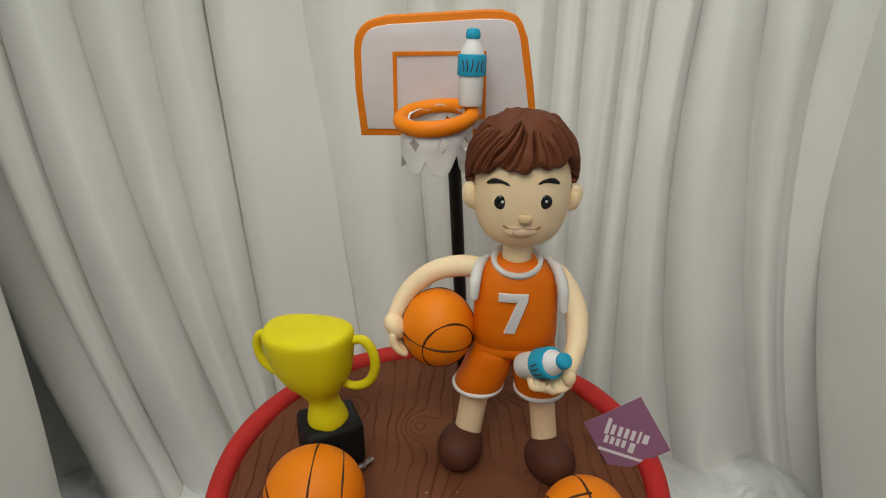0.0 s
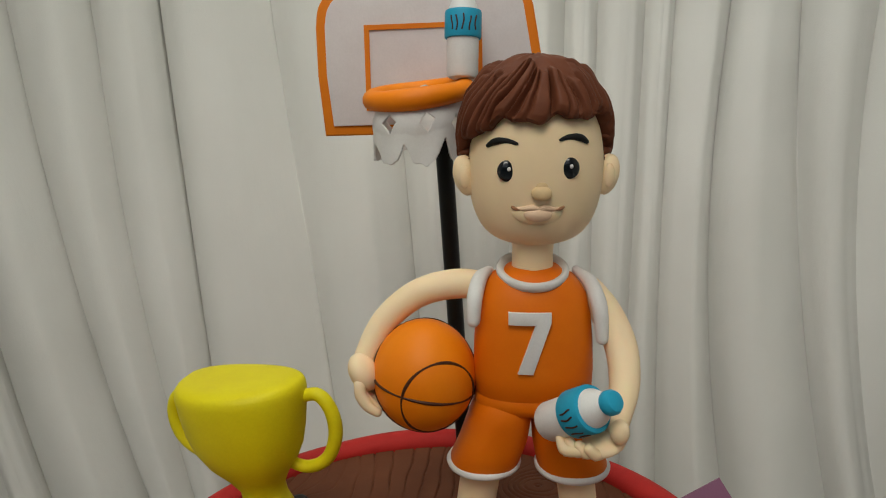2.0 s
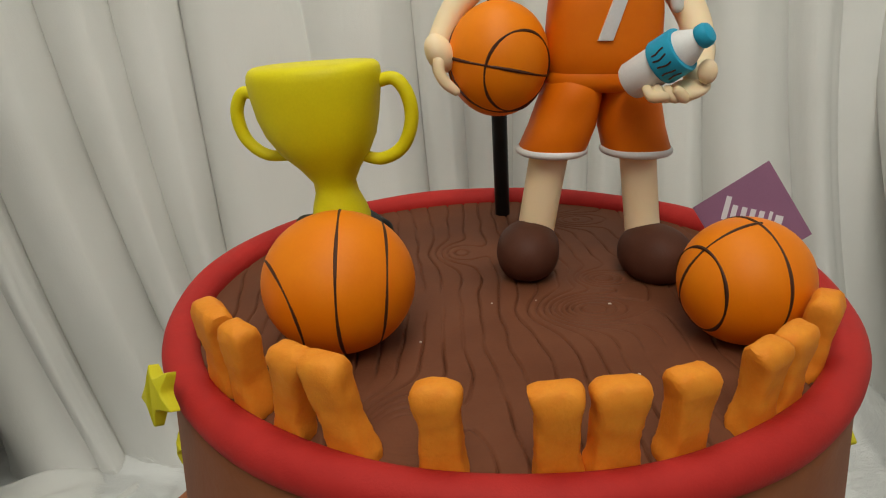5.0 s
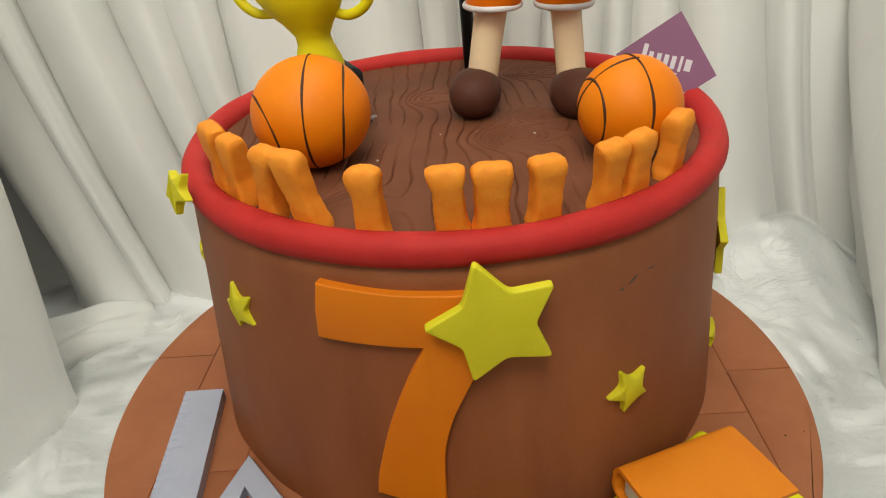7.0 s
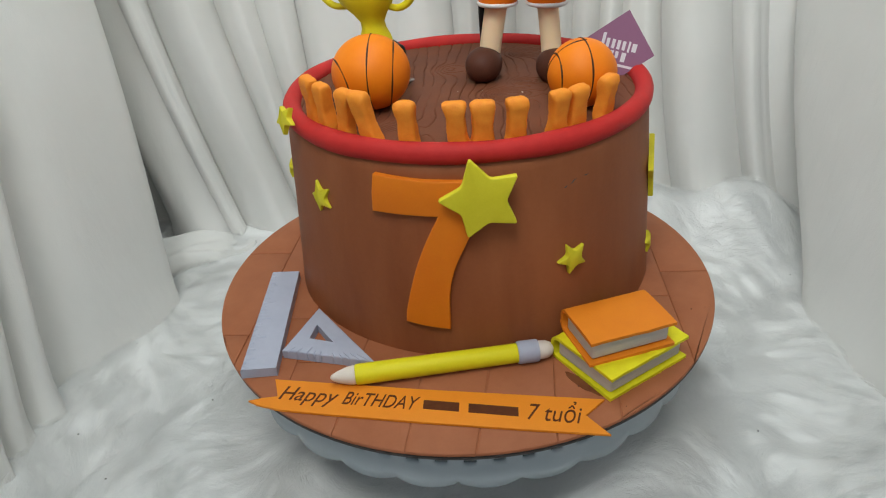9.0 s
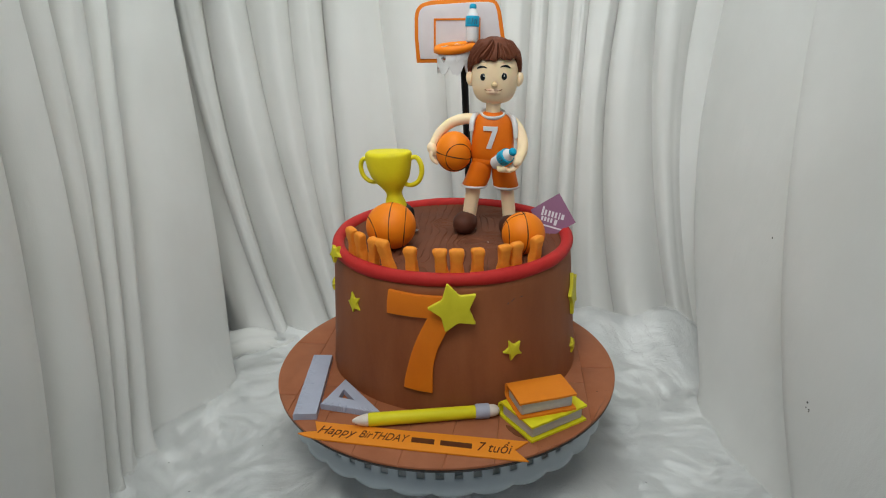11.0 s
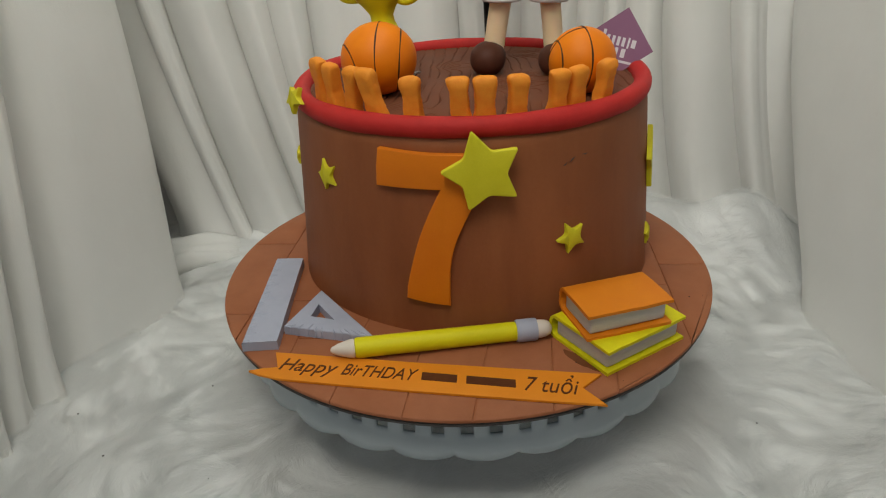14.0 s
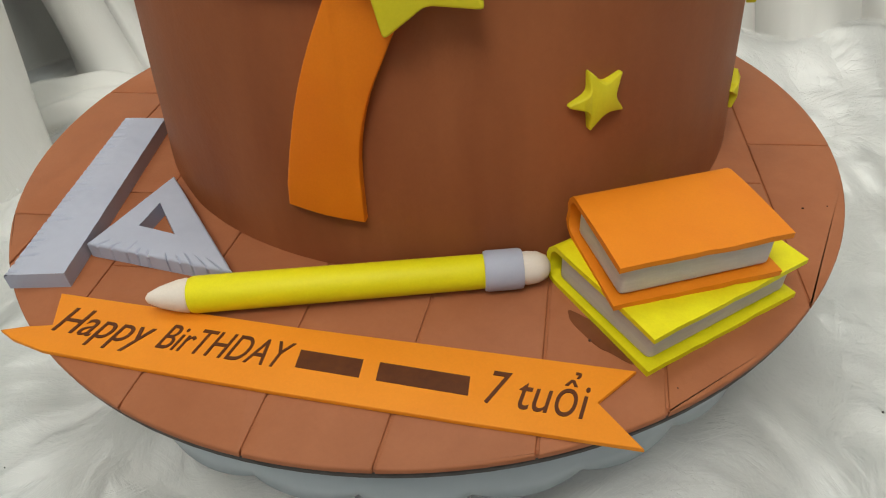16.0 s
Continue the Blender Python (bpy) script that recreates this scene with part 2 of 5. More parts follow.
def tube(bm, points, n=24, sides=12, mat=0, flat=1.0, closed=False, round_ends=True):
    """A tube along (x, y, z, radius) points, with rounded ends."""
    S = spline(points, n) if not closed else [np.array(p, float) for p in points]
    pos = [Vector(s[:3]) for s in S]
    rad = [float(s[3]) for s in S]
    m = len(pos)
    loops, up = [], None
    for i in range(m):
        d = (pos[(i + 1) % m] - pos[i - 1]) if closed else (pos[min(i + 1, m - 1)] - pos[max(i - 1, 0)])
        d.normalize()
        if up is None:
            up = d.orthogonal().normalized()
        up = (up - d * up.dot(d)).normalized()
        w = d.cross(up)
        if not closed and i == 0 and round_ends:
            for k in (80, 55, 28):
                loops.append(circle(pos[0] - d * rad[0] * math.sin(radians(k)), up, w, rad[0] * math.cos(radians(k)) * flat, rad[0] * math.cos(radians(k)), sides))
        loops.append(circle(pos[i], up, w, rad[i] * flat, rad[i], sides))
        if not closed and i == m - 1 and round_ends:
            for k in (28, 55, 80):
                loops.append(circle(pos[i] + d * rad[i] * math.sin(radians(k)), up, w, rad[i] * math.cos(radians(k)) * flat, rad[i] * math.cos(radians(k)), sides))
    if closed:
        rings(bm, loops + [loops[0]], (False, False), mat)
        bmesh.ops.remove_doubles(bm, verts=bm.verts[:], dist=1e-7)
    else:
        rings(bm, loops, mat=mat)


def ellipsoid(bm, c, r, seg=32, rows=20, mat=0, power=1.0, m=None):
    """power below 1 makes it boxier."""
    loops = []
    f = lambda v: math.copysign(abs(v) ** power, v)
    m = m or Matrix()
    for j in range(1, rows):
        a = math.pi * j / rows - math.pi / 2
        loops.append([Vector(c) + (m @ Vector((r[0] * f(math.cos(a)) * f(math.cos(2 * math.pi * i / seg)), r[1] * f(math.cos(a)) * f(math.sin(2 * math.pi * i / seg)), r[2] * f(math.sin(a))))) for i in range(seg)])
    rings(bm, loops, mat=mat)


def lathe(bm, profile, c=(0, 0), seg=64, cap=(True, True), mat=0):
    """Turns (radius, z) pairs about the upright through c."""
    rings(bm, [circle((c[0], c[1], z), (1, 0, 0), (0, 1, 0), r, r, seg) for r, z in profile], cap, mat)


def outline_solid(outline, thick, round_=0.0, holes=(), cuts=(), both=False):
    """A plate: outline in x, z; front at y = -thick, back at y = 0; rounded front edges; cut by uprights at the given x."""
    bm = B()
    edges = []
    for loop in (outline, *holes):
        vs = [bm.verts.new((x, 0, z)) for x, z in loop]
        edges += [bm.edges.new((vs[i - 1], vs[i])) for i in range(len(vs))]
    bmesh.ops.triangle_fill(bm, use_beauty=True, edges=edges)
    if not holes:
        bmesh.ops.dissolve_limit(bm, angle_limit=0.01, verts=bm.verts[:], edges=[e for e in bm.edges if len(e.link_faces) == 2])
    got = bmesh.ops.extrude_face_region(bm, geom=bm.faces[:])
    front = [v for v in got["geom"] if isinstance(v, bmesh.types.BMVert)]
    bmesh.ops.translate(bm, vec=(0, -thick, 0), verts=front)
    bmesh.ops.recalc_face_normals(bm, faces=bm.faces[:])
    if round_:
        fs = set(front)
        es = [e for e in bm.edges if (both or e.verts[0] in fs) and (e.verts[0] in fs) == (e.verts[1] in fs) and any(abs(f.normal.y) < 0.5 for f in e.link_faces) and any(abs(f.normal.y) > 0.5 for f in e.link_faces)]
        bmesh.ops.bevel(bm, geom=es, offset=round_, segments=3, profile=0.5, affect="EDGES", clamp_overlap=True)
    for x in cuts:
        bmesh.ops.bisect_plane(bm, geom=bm.verts[:] + bm.edges[:] + bm.faces[:], plane_co=(x, 0, 0), plane_no=(1, 0, 0))
    return bm


def cake_radius(z):
    """Radius of the cake's side at height z: it widens a little towards the board."""
    return 0.1122 - 0.0081 * (z - 0.0755) / 0.1115


def wrap(bm, angle, z, lift=0.0):
    """Lays a plate from outline_solid on the cake's side, its middle at angle (degrees from -y towards +x)."""
    for v in bm.verts:
        zz = z + v.co.z
        a = radians(angle) + v.co.x / 0.108
        r = cake_radius(zz) + lift - v.co.y
        v.co = Vector((CAKE[0] + r * math.sin(a), CAKE[1] - r * math.cos(a), zz))
    return bm


def lean_on(bm, angle, z, lift=0.0):
    """Sets a stiff flat plate against the cake's side, touching it at its middle."""
    r = cake_radius(z) + lift
    a = radians(angle)
    at = (CAKE[0] + r * math.sin(a), CAKE[1] - r * math.cos(a), z)
    bmesh.ops.transform(bm, matrix=Matrix.Translation(at) @ Matrix.Rotation(a, 4, "Z") @ Matrix.Rotation(radians(-4), 4, "X"), verts=bm.verts[:])
    return bm


def settle(ob, move, turn=(0, 0, 0), size=1.0):
    """Moves, leans (degrees) and sizes a thing about its base."""
    ob.location = Vector(ob.location) + Vector(move)
    ob.rotation_euler = [radians(a) for a in turn]
    ob.scale = (size, size, size)
    return ob


def star_outline(R, r, rot, wob=0.0, seed=0):
    rnd = random.Random(seed)
    return [((R if i % 2 == 0 else r) * (1 + wob * (rnd.random() - 0.5)) * math.cos(radians(rot + 36 * i)), (R if i % 2 == 0 else r) * (1 + wob * (rnd.random() - 0.5)) * math.sin(radians(rot + 36 * i))) for i in range(10)]


def soften(points, k=0.18, n=3):
    """Rounds the corners of a closed 2D outline."""
    out = []
    m = len(points)
    for i in range(m):
        p, a, b = Vector(points[i]), Vector(points[i - 1]), Vector(points[(i + 1) % m])
        p0, p1 = p.lerp(a, k), p.lerp(b, k)
        for j in range(n + 1):
            t = j / n
            q = p0 * (1 - t) ** 2 + p * 2 * t * (1 - t) + p1 * t * t
            out.append((q.x, q.y))
    return out


def box(bm, c, half, rz=0.0, bevel=0.0, mat=0, seg=2):
    g = bmesh.ops.create_cube(bm, size=2.0)
    M = Matrix.Translation(c) @ Matrix.Rotation(radians(rz), 4, "Z") @ Matrix.Diagonal((*half, 1))
    bmesh.ops.transform(bm, matrix=M, verts=g["verts"])
    if bevel:
        es = list({e for v in g["verts"] for e in v.link_edges})
        bmesh.ops.bevel(bm, geom=es, offset=bevel, segments=seg, profile=0.5, affect="EDGES")
    for f in bm.faces:
        f.material_index = f.material_index or mat


def text_mesh(body, size, shear=0.0, extrude=0.0):
    cu = bpy.data.curves.new("t", "FONT")
    cu.body, cu.size, cu.shear, cu.extrude, cu.offset = body, size, shear, extrude, -0.002
    ob = new("t", cu)
    dg = bpy.context.evaluated_depsgraph_get()
    dg.update()
    me = bpy.data.meshes.new_from_object(ob.evaluated_get(dg))
    bpy.data.objects.remove(ob)
    bm = B()
    bm.from_mesh(me)
    bpy.data.meshes.remove(me)
    return bm


def structure(name, bm, material, label="", category=""):
    return tagged(part(name, bm, material), label, category, "", "structure")


# ---------------------------------------------------------------- the room
# unseen shell added to close the scene round the curtains
bm = B()
box(bm, (0, (ROOM_Y0 + ROOM_Y1) / 2, -0.07), (ROOM_X + 0.1, (ROOM_Y1 - ROOM_Y0) / 2 + 0.1, 0.05))
structure("floor", bm, FLOOR, "pale plain floor under the fur rug", "floor")
bm = B()
box(bm, (0, (ROOM_Y0 + ROOM_Y1) / 2, ROOM_H + 0.05), (ROOM_X + 0.1, (ROOM_Y1 - ROOM_Y0) / 2 + 0.1, 0.05))
structure("ceiling", bm, WALL, "plain grey ceiling", "ceiling")
for name, c, half in (
    ("wall_west", (-ROOM_X - 0.05, (ROOM_Y0 + ROOM_Y1) / 2, ROOM_H / 2 - 0.01), (0.05, (ROOM_Y1 - ROOM_Y0) / 2, ROOM_H / 2 + 0.008)),
    ("wall_east", (ROOM_X + 0.05, (ROOM_Y0 + ROOM_Y1) / 2, ROOM_H / 2 - 0.01), (0.05, (ROOM_Y1 - ROOM_Y0) / 2, ROOM_H / 2 + 0.008)),
    ("wall_north", (0, ROOM_Y1 + 0.05, ROOM_H / 2 - 0.01), (ROOM_X + 0.1, 0.05, ROOM_H / 2 + 0.008)),
):
    bm = B()
    box(bm, c, half)
    structure(name, bm, WALL, "plain grey wall", "wall")
# south wall, unseen, with an opening added for the assumed window light
bm = B()
WX0, WX1, WZ0, WZ1 = -0.95, 0.35, 0.80, 2.10
for x0, x1, z0, z1 in ((-ROOM_X - 0.1, WX0, -0.02, ROOM_H), (WX1, ROOM_X + 0.1, -0.02, ROOM_H), (WX0, WX1, -0.02, WZ0), (WX0, WX1, WZ1, ROOM_H)):
    box(bm, ((x0 + x1) / 2, ROOM_Y0 - 0.05, (z0 + z1) / 2), ((x1 - x0) / 2, 0.05, (z1 - z0) / 2))
structure("wall_south", bm, WALL, "plain grey wall with an assumed window opening", "wall")

# ---------------------------------------------------------------- fur rug
def wobble(x, y, s, seed):
    r = np.random.RandomState(seed)
    out = 0
    for k in range(5):
        a, p, f = r.rand() * 6.28, r.rand() * 6.28, s * (0.6 + r.rand() * 1.2)
        out = out + np.sin((x * np.cos(a) + y * np.sin(a)) * f + p)
    return out / 5


def fur_height(x, y):
    h = 0.005 * wobble(x, y, 28, 3) + 0.0022 * wobble(x, y, 75, 4)
    h = h + 0.040 * np.exp(-(((x - 0.235) / 0.045) ** 2 + ((y - 0.185) / 0.05) ** 2)) + 0.042 * np.exp(-(((x - 0.150) / 0.04) ** 2 + ((y - 0.190) / 0.035) ** 2))
    h = h + 0.012 * np.exp(-(((x + 0.24) / 0.05) ** 2 + ((y + 0.10) / 0.12) ** 2))
    return h


def fur_flow(x, y):
    """Which way the hairs lie."""
    return 2.6 * wobble(x, y, 16, 8) + 1.2 * wobble(x, y, 60, 9) - 1.2


def smear(field, th, steps, dx, dy):
    """Draws a field out along the lie of the hairs."""
    ny, nx = field.shape
    jj, ii = np.meshgrid(np.arange(ny), np.arange(nx), indexing="ij")
    out, weight = field.copy(), 1.0
    for sign in (1, -1):
        x, y = ii.astype(float), jj.astype(float)
        for k in range(steps):
            a = th[np.clip(y.astype(int), 0, ny - 1), np.clip(x.astype(int), 0, nx - 1)]
            x, y = x + sign * np.cos(a), y + sign * np.sin(a) * dx / dy
            w = 1 - k / steps
            out = out + w * field[np.clip(y.astype(int), 0, ny - 1), np.clip(x.astype(int), 0, nx - 1)]
            weight += w
    return out / weight


def blur(field, n):
    for _ in range(n):
        field = (field + np.roll(field, 1, 0) + np.roll(field, -1, 0) + np.roll(field, 1, 1) + np.roll(field, -1, 1)) / 5
    return field


def fur_rug():
    rs = np.random.RandomState(5)
    nx, ny = 560, 545
    xs, ys = np.linspace(-0.48, 0.48, nx), np.linspace(-0.60, 0.36, ny)
    gx, gy = np.meshgrid(xs, ys)
    dx, dy = xs[1] - xs[0], ys[1] - ys[0]
    th = fur_flow(gx, gy)
    fine = smear(rs.normal(0, 1, (ny, nx)), th, 14, dx, dy)
    tuft = smear(blur(rs.normal(0, 1, (ny, nx)), 14), th, 22, dx, dy)
    lump = blur(rs.normal(0, 1, (ny, nx)), 90)
    h = fur_height(gx, gy) + 0.00030 * blur(fine, 1) / fine.std() + 0.00045 * tuft / tuft.std() + 0.0010 * lump / lump.std() - 0.001
    V = [np.c_[gx.ravel(), gy.ravel(), h.ravel()]]
    q = (np.arange(ny - 1)[:, None] * nx + np.arange(nx - 1)[None, :]).ravel()
    F = [np.c_[q, q + 1, q + nx + 1, q + nx]]
    # the rim, turned down to the floor
    rim = np.array(list(range(nx)) + [nx * i + nx - 1 for i in range(1, ny)] + [nx * (ny - 1) + i for i in range(nx - 2, -1, -1)] + [nx * i for i in range(ny - 2, 0, -1)])
    low = V[0][rim].copy()
    low[:, 2] = -0.02
    at = nx * ny + np.arange(len(rim))
    V.append(low)
    F.append(np.c_[rim, at, np.roll(at, -1), np.roll(rim, -1)])
    sheet = sum(len(f) for f in F)
    count = nx * ny + len(rim)
    # loose hairs that lie on it in wisps
    tufts, per = 9000, 14
    cx, cy = rs.uniform(-0.36, 0.36, tufts), rs.uniform(-0.40, 0.26, tufts)
    keep = np.hypot(cx, cy) > 0.07
    cx, cy = cx[keep], cy[keep]
    m = len(cx)
    th = fur_flow(cx, cy) + rs.normal(0, 0.35, m)
    ln = rs.uniform(0.016, 0.042, m)
    lift = rs.uniform(0.03, 0.24, m)
    curl = rs.normal(0, 0.5, m)
    cx, cy, th, ln, lift, curl = (np.repeat(a, per) for a in (cx, cy, th, ln, lift, curl))
    m = len(cx)
    side, back_ = rs.normal(0, 0.0032, m), rs.normal(0, 0.003, m)
    x0, y0 = cx - np.sin(th) * side + np.cos(th) * back_, cy + np.cos(th) * side + np.sin(th) * back_
    # the hairs of a tuft draw together towards its tip
    th = th - side / ln * 0.75 + rs.normal(0, 0.05, m)
    ln = ln * rs.uniform(0.75, 1.1, m)
    curl = curl + rs.normal(0, 0.12, m)
    wd = rs.uniform(0.00007, 0.00019, m)
    K = 5
    pts = []
    for k in range(K):
        t = k / (K - 1)
        a = th + curl * t * t
        x, y = x0 + np.cos(a) * ln * t, y0 + np.sin(a) * ln * t
        ix = np.clip(((x - xs[0]) / dx).astype(int), 0, nx - 1)
        iy = np.clip(((y - ys[0]) / dy).astype(int), 0, ny - 1)
        z = h[iy, ix] + 0.0001 + ln * lift * np.sin(np.minimum(t * 2.2, 2.4)) * 0.6
        w = wd * (1 - 0.85 * t)
        px, py = -np.sin(a) * w, np.cos(a) * w
        pts += [np.c_[x + px, y + py, z], np.c_[x - px, y - py, z + w * 0.15]]
    base = count + np.arange(m) * 2 * K
    V.append(np.stack(pts, 1).reshape(-1, 3))
    for k in range(K - 1):
        F.append(np.c_[base + 2 * k, base + 2 * k + 1, base + 2 * k + 3, base + 2 * k + 2])
    V, F = np.vstack(V), np.vstack(F).astype(np.int32)
    me = bpy.data.meshes.new("fur_rug")
    me.vertices.add(len(V))
    me.vertices.foreach_set("co", V.astype(np.float32).ravel())
    me.loops.add(F.size)
    me.loops.foreach_set("vertex_index", F.ravel())
    me.polygons.add(len(F))
    me.polygons.foreach_set("loop_start", np.arange(len(F), dtype=np.int32) * 4)
    me.materials.append(FUR_BASE)
    me.materials.append(FUR)
    which = np.ones(len(F), np.int32)
    which[:sheet] = 0
    me.polygons.foreach_set("material_index", which)
    me.update(calc_edges=True)
    me.polygons.foreach_set("use_smooth", [True] * len(F))
    tagged(new("fur_rug", me), "long white shaggy faux fur rug laid on the floor", "rug", "", "stuff")


fur_rug()


# ---------------------------------------------------------------- curtains
def n1(u, z, s=9.0, k=0.0):
    return noise.noise(Vector((u * s + k, z * 3.1, k * 1.7)))


def fold_knots(crest):
    """One round pleat from crease to crease: (along, depth) knots, its crest at the given share of the way."""
    c, r = crest, 1 - crest
    knots = [(0.0, 0.40), (c * 0.10, 0.22), (c * 0.40, -0.28), (c, -0.60), (c + r * 0.35, -0.46), (c + r * 0.70, -0.08), (c + r * 0.92, 0.28)]
    return [tuple(q) for q in spline(knots + [(1.0, 0.40)], 25)][:-1]


def curtain(name, edges, label, z1=0.98, nz=60, seed=0.0):
    """Hanging cloth. edges: for each fold its front edge as (x, y) at heights 0, 0.19 and 0.38, its depth and where its crest lies."""
    def at(e, z):
        (x0, y0), (x1, y1), (x2, y2), d, _ = e
        t = z / 0.19
        if t <= 2:
            w = ((t - 1) * (t - 2) / 2, t * (2 - t), t * (t - 1) / 2)
            return Vector((x0 * w[0] + x1 * w[1] + x2 * w[2], y0 * w[0] + y1 * w[1] + y2 * w[2])), d
        k = (t - 2) * 0.5
        return Vector((x2 + (x2 - x1) * k, y2 + (y2 - y1) * k)), d

    rows = []
    for j in range(nz):
        z = -0.012 + (z1 + 0.012) * (j / (nz - 1)) ** 1.3
        row = []
        for k in range(len(edges) - 1):
            (a, d), (b, _) = at(edges[k], z), at(edges[k + 1], z)
            along = b - a
            out = Vector((-along.y, along.x)).normalized()
            deep = min(d * 1.3, 0.75 * along.length) * (0.85 + 0.4 * n1(k * 0.7, z, 1.0, seed + k))
            for s, h in fold_knots(edges[k][4]):
                mid = math.sin(math.pi * min(1, max(0, s)))
                sway = 0.04 * n1(s, z * 1.3, 2.0, seed + 5 * k) * mid
                q = a + along * (s + sway) + out * (deep * h)
                q += out * (mid * (0.0026 * n1(s, z * 1.1, 3.0, seed + k * 3) + 0.0016 * n1(s, z * 2.6, 7.0, seed + k * 2.3)))
                q -= out * (0.010 * math.exp(-max(z, 0) / 0.014) * (0.6 + n1(k + s, 0, 2.0, seed)))
                row.append(Vector((q.x, q.y, z)))
        row.append(Vector((*at(edges[-1], z)[0], z)))
        rows.append(row)
    bm = B()
    rings(bm, rows, (False, False), closed=False)
    ob = part(name, bm, CLOTH, None, angle=80)
    tagged(ob, label, "curtain", "white curtains")
    sol = ob.modifiers.new("thickness", "SOLIDIFY")
    sol.thickness, sol.offset = 0.0010, 0.0
    ROOT[ob.name] = Vector((0, 0, 0))
    return ob


BACK = [
    ((-0.400, 0.230), (-0.430, 0.270), (-0.450, 0.290), 0.030, 0.5),
    ((-0.300, 0.215), (-0.345, 0.245), (-0.375, 0.268), 0.030, 0.5),
    ((-0.2266, 0.184), (-0.2780, 0.200), (-0.3140, 0.225), 0.012, 0.35),
    ((-0.2132, 0.190), (-0.2613, 0.208), (-0.2870, 0.231), 0.026, 0.62),
    ((-0.1640, 0.211), (-0.2090, 0.221), (-0.2390, 0.240), 0.028, 0.62),
    ((-0.1400, 0.214), (-0.1770, 0.228), (-0.1935, 0.248), 0.012, 0.6),
    ((-0.1330, 0.215), (-0.1465, 0.233), (-0.1565, 0.251), 0.024, 0.3),
    ((-0.0560, 0.220), (-0.0740, 0.239), (-0.0915, 0.258), 0.024, 0.6),
    ((0.0000, 0.224), (-0.0120, 0.243), (-0.0215, 0.264), 0.016, 0.55),
    ((0.0200, 0.223), (0.0130, 0.244), (0.0080, 0.266), 0.014, 0.4),
    ((0.0400, 0.222), (0.0430, 0.244), (0.0450, 0.267), 0.016, 0.55),
    ((0.0620, 0.220), (0.0720, 0.244), (0.0800, 0.268), 0.014, 0.4),
    ((0.0860, 0.219), (0.0920, 0.244), (0.0985, 0.269), 0.014, 0.4),
    ((0.1020, 0.218), (0.1150, 0.244), (0.1270, 0.270), 0.018, 0.4),
    ((0.1340, 0.217), (0.1330, 0.243), (0.1430, 0.270), 0.022, 0.5),
    ((0.1900, 0.213), (0.1650, 0.242), (0.1770, 0.271), 0.026, 0.3),
    ((0.2560, 0.207), (0.2245, 0.241), (0.2180, 0.271), 0.022, 0.3),
    ((0.2820, 0.202), (0.2520, 0.239), (0.2630, 0.270), 0.022, 0.3),
    ((0.3450, 0.215), (0.3400, 0.270), (0.3450, 0.300), 0.020, 0.4),
]
back_curtain = curtain("curtain", BACK, "white cloth curtain in deep soft pleats behind the cake")


def fallen_hem():
    """The foot of the cloth, which lies in soft folds on the rug."""
    bm = B()
    a, b = Vector((-0.315, 0.105)), Vector((-0.205, 0.178))
    out = Vector((b.y - a.y, a.x - b.x)).normalized()
    rows = []
    for j in range(25):
        v = j / 24
        row = []
        for i in range(45):
            u = i / 44
            reach = 0.050 * (0.55 + 0.45 * math.sin(math.pi * u)) * (1 + 0.3 * math.sin(7 * u + 1))
            p = a.lerp(b, u) + out * (reach * v - 0.024)
            hump = 0.020 * (1 - v) ** 1.6 + 0.010 * math.exp(-(((v - 0.45 - 0.25 * math.sin(4 * u)) / 0.16) ** 2)) + 0.007 * math.exp(-(((v - 0.85) / 0.10) ** 2)) * math.sin(math.pi * u)
            hump *= 0.75 * (1 - min(1, max(0, (u - 0.45) / 0.45)) ** 2)
            z = hump + 0.003 * noise.noise(Vector((u * 5, v * 4, 2.0))) + 0.001
            row.append(Vector((p.x, p.y, z if v < 1 else -0.004)))
        rows.append(row)
    rings(bm, rows, (False, False), closed=False)
    ob = part("hem_fold", bm, CLOTH, back_curtain, "hem of the cloth bunched on the rug", angle=80)
    sol = ob.modifiers.new("thickness", "SOLIDIFY")
    sol.thickness, sol.offset = 0.0012, 0.0


fallen_hem()
LEFT = [
    ((-0.277, -0.50), (-0.294, -0.46), (-0.311, -0.44), 0.020, 0.5),
    ((-0.275, -0.34), (-0.292, -0.30), (-0.309, -0.28), 0.020, 0.5),
    ((-0.276, -0.26), (-0.293, -0.21), (-0.310, -0.18), 0.020, 0.5),
    ((-0.275, -0.170), (-0.292, -0.108), (-0.309, -0.082), 0.016, 0.6),
    ((-0.275, -0.118), (-0.292, -0.060), (-0.309, -0.038), 0.010, 0.4),
    ((-0.276, -0.100), (-0.293, -0.031), (-0.310, 0.004), 0.014, 0.3),
    ((-0.277, -0.0685), (-0.294, -0.0033), (-0.311, 0.054), 0.010, 0.35),
    ((-0.275, -0.0366), (-0.292, 0.0272), (-0.309, 0.084), 0.040, 0.75),
    ((-0.275, 0.1130), (-0.292, 0.1610), (-0.309, 0.163), 0.020, 0.5),
    ((-0.345, 0.150), (-0.352, 0.195), (-0.365, 0.200), 0.020, 0.5),
]
curtain("curtain", LEFT, "white cloth curtain hanging beside the cake, its edge folded back", seed=31.0)
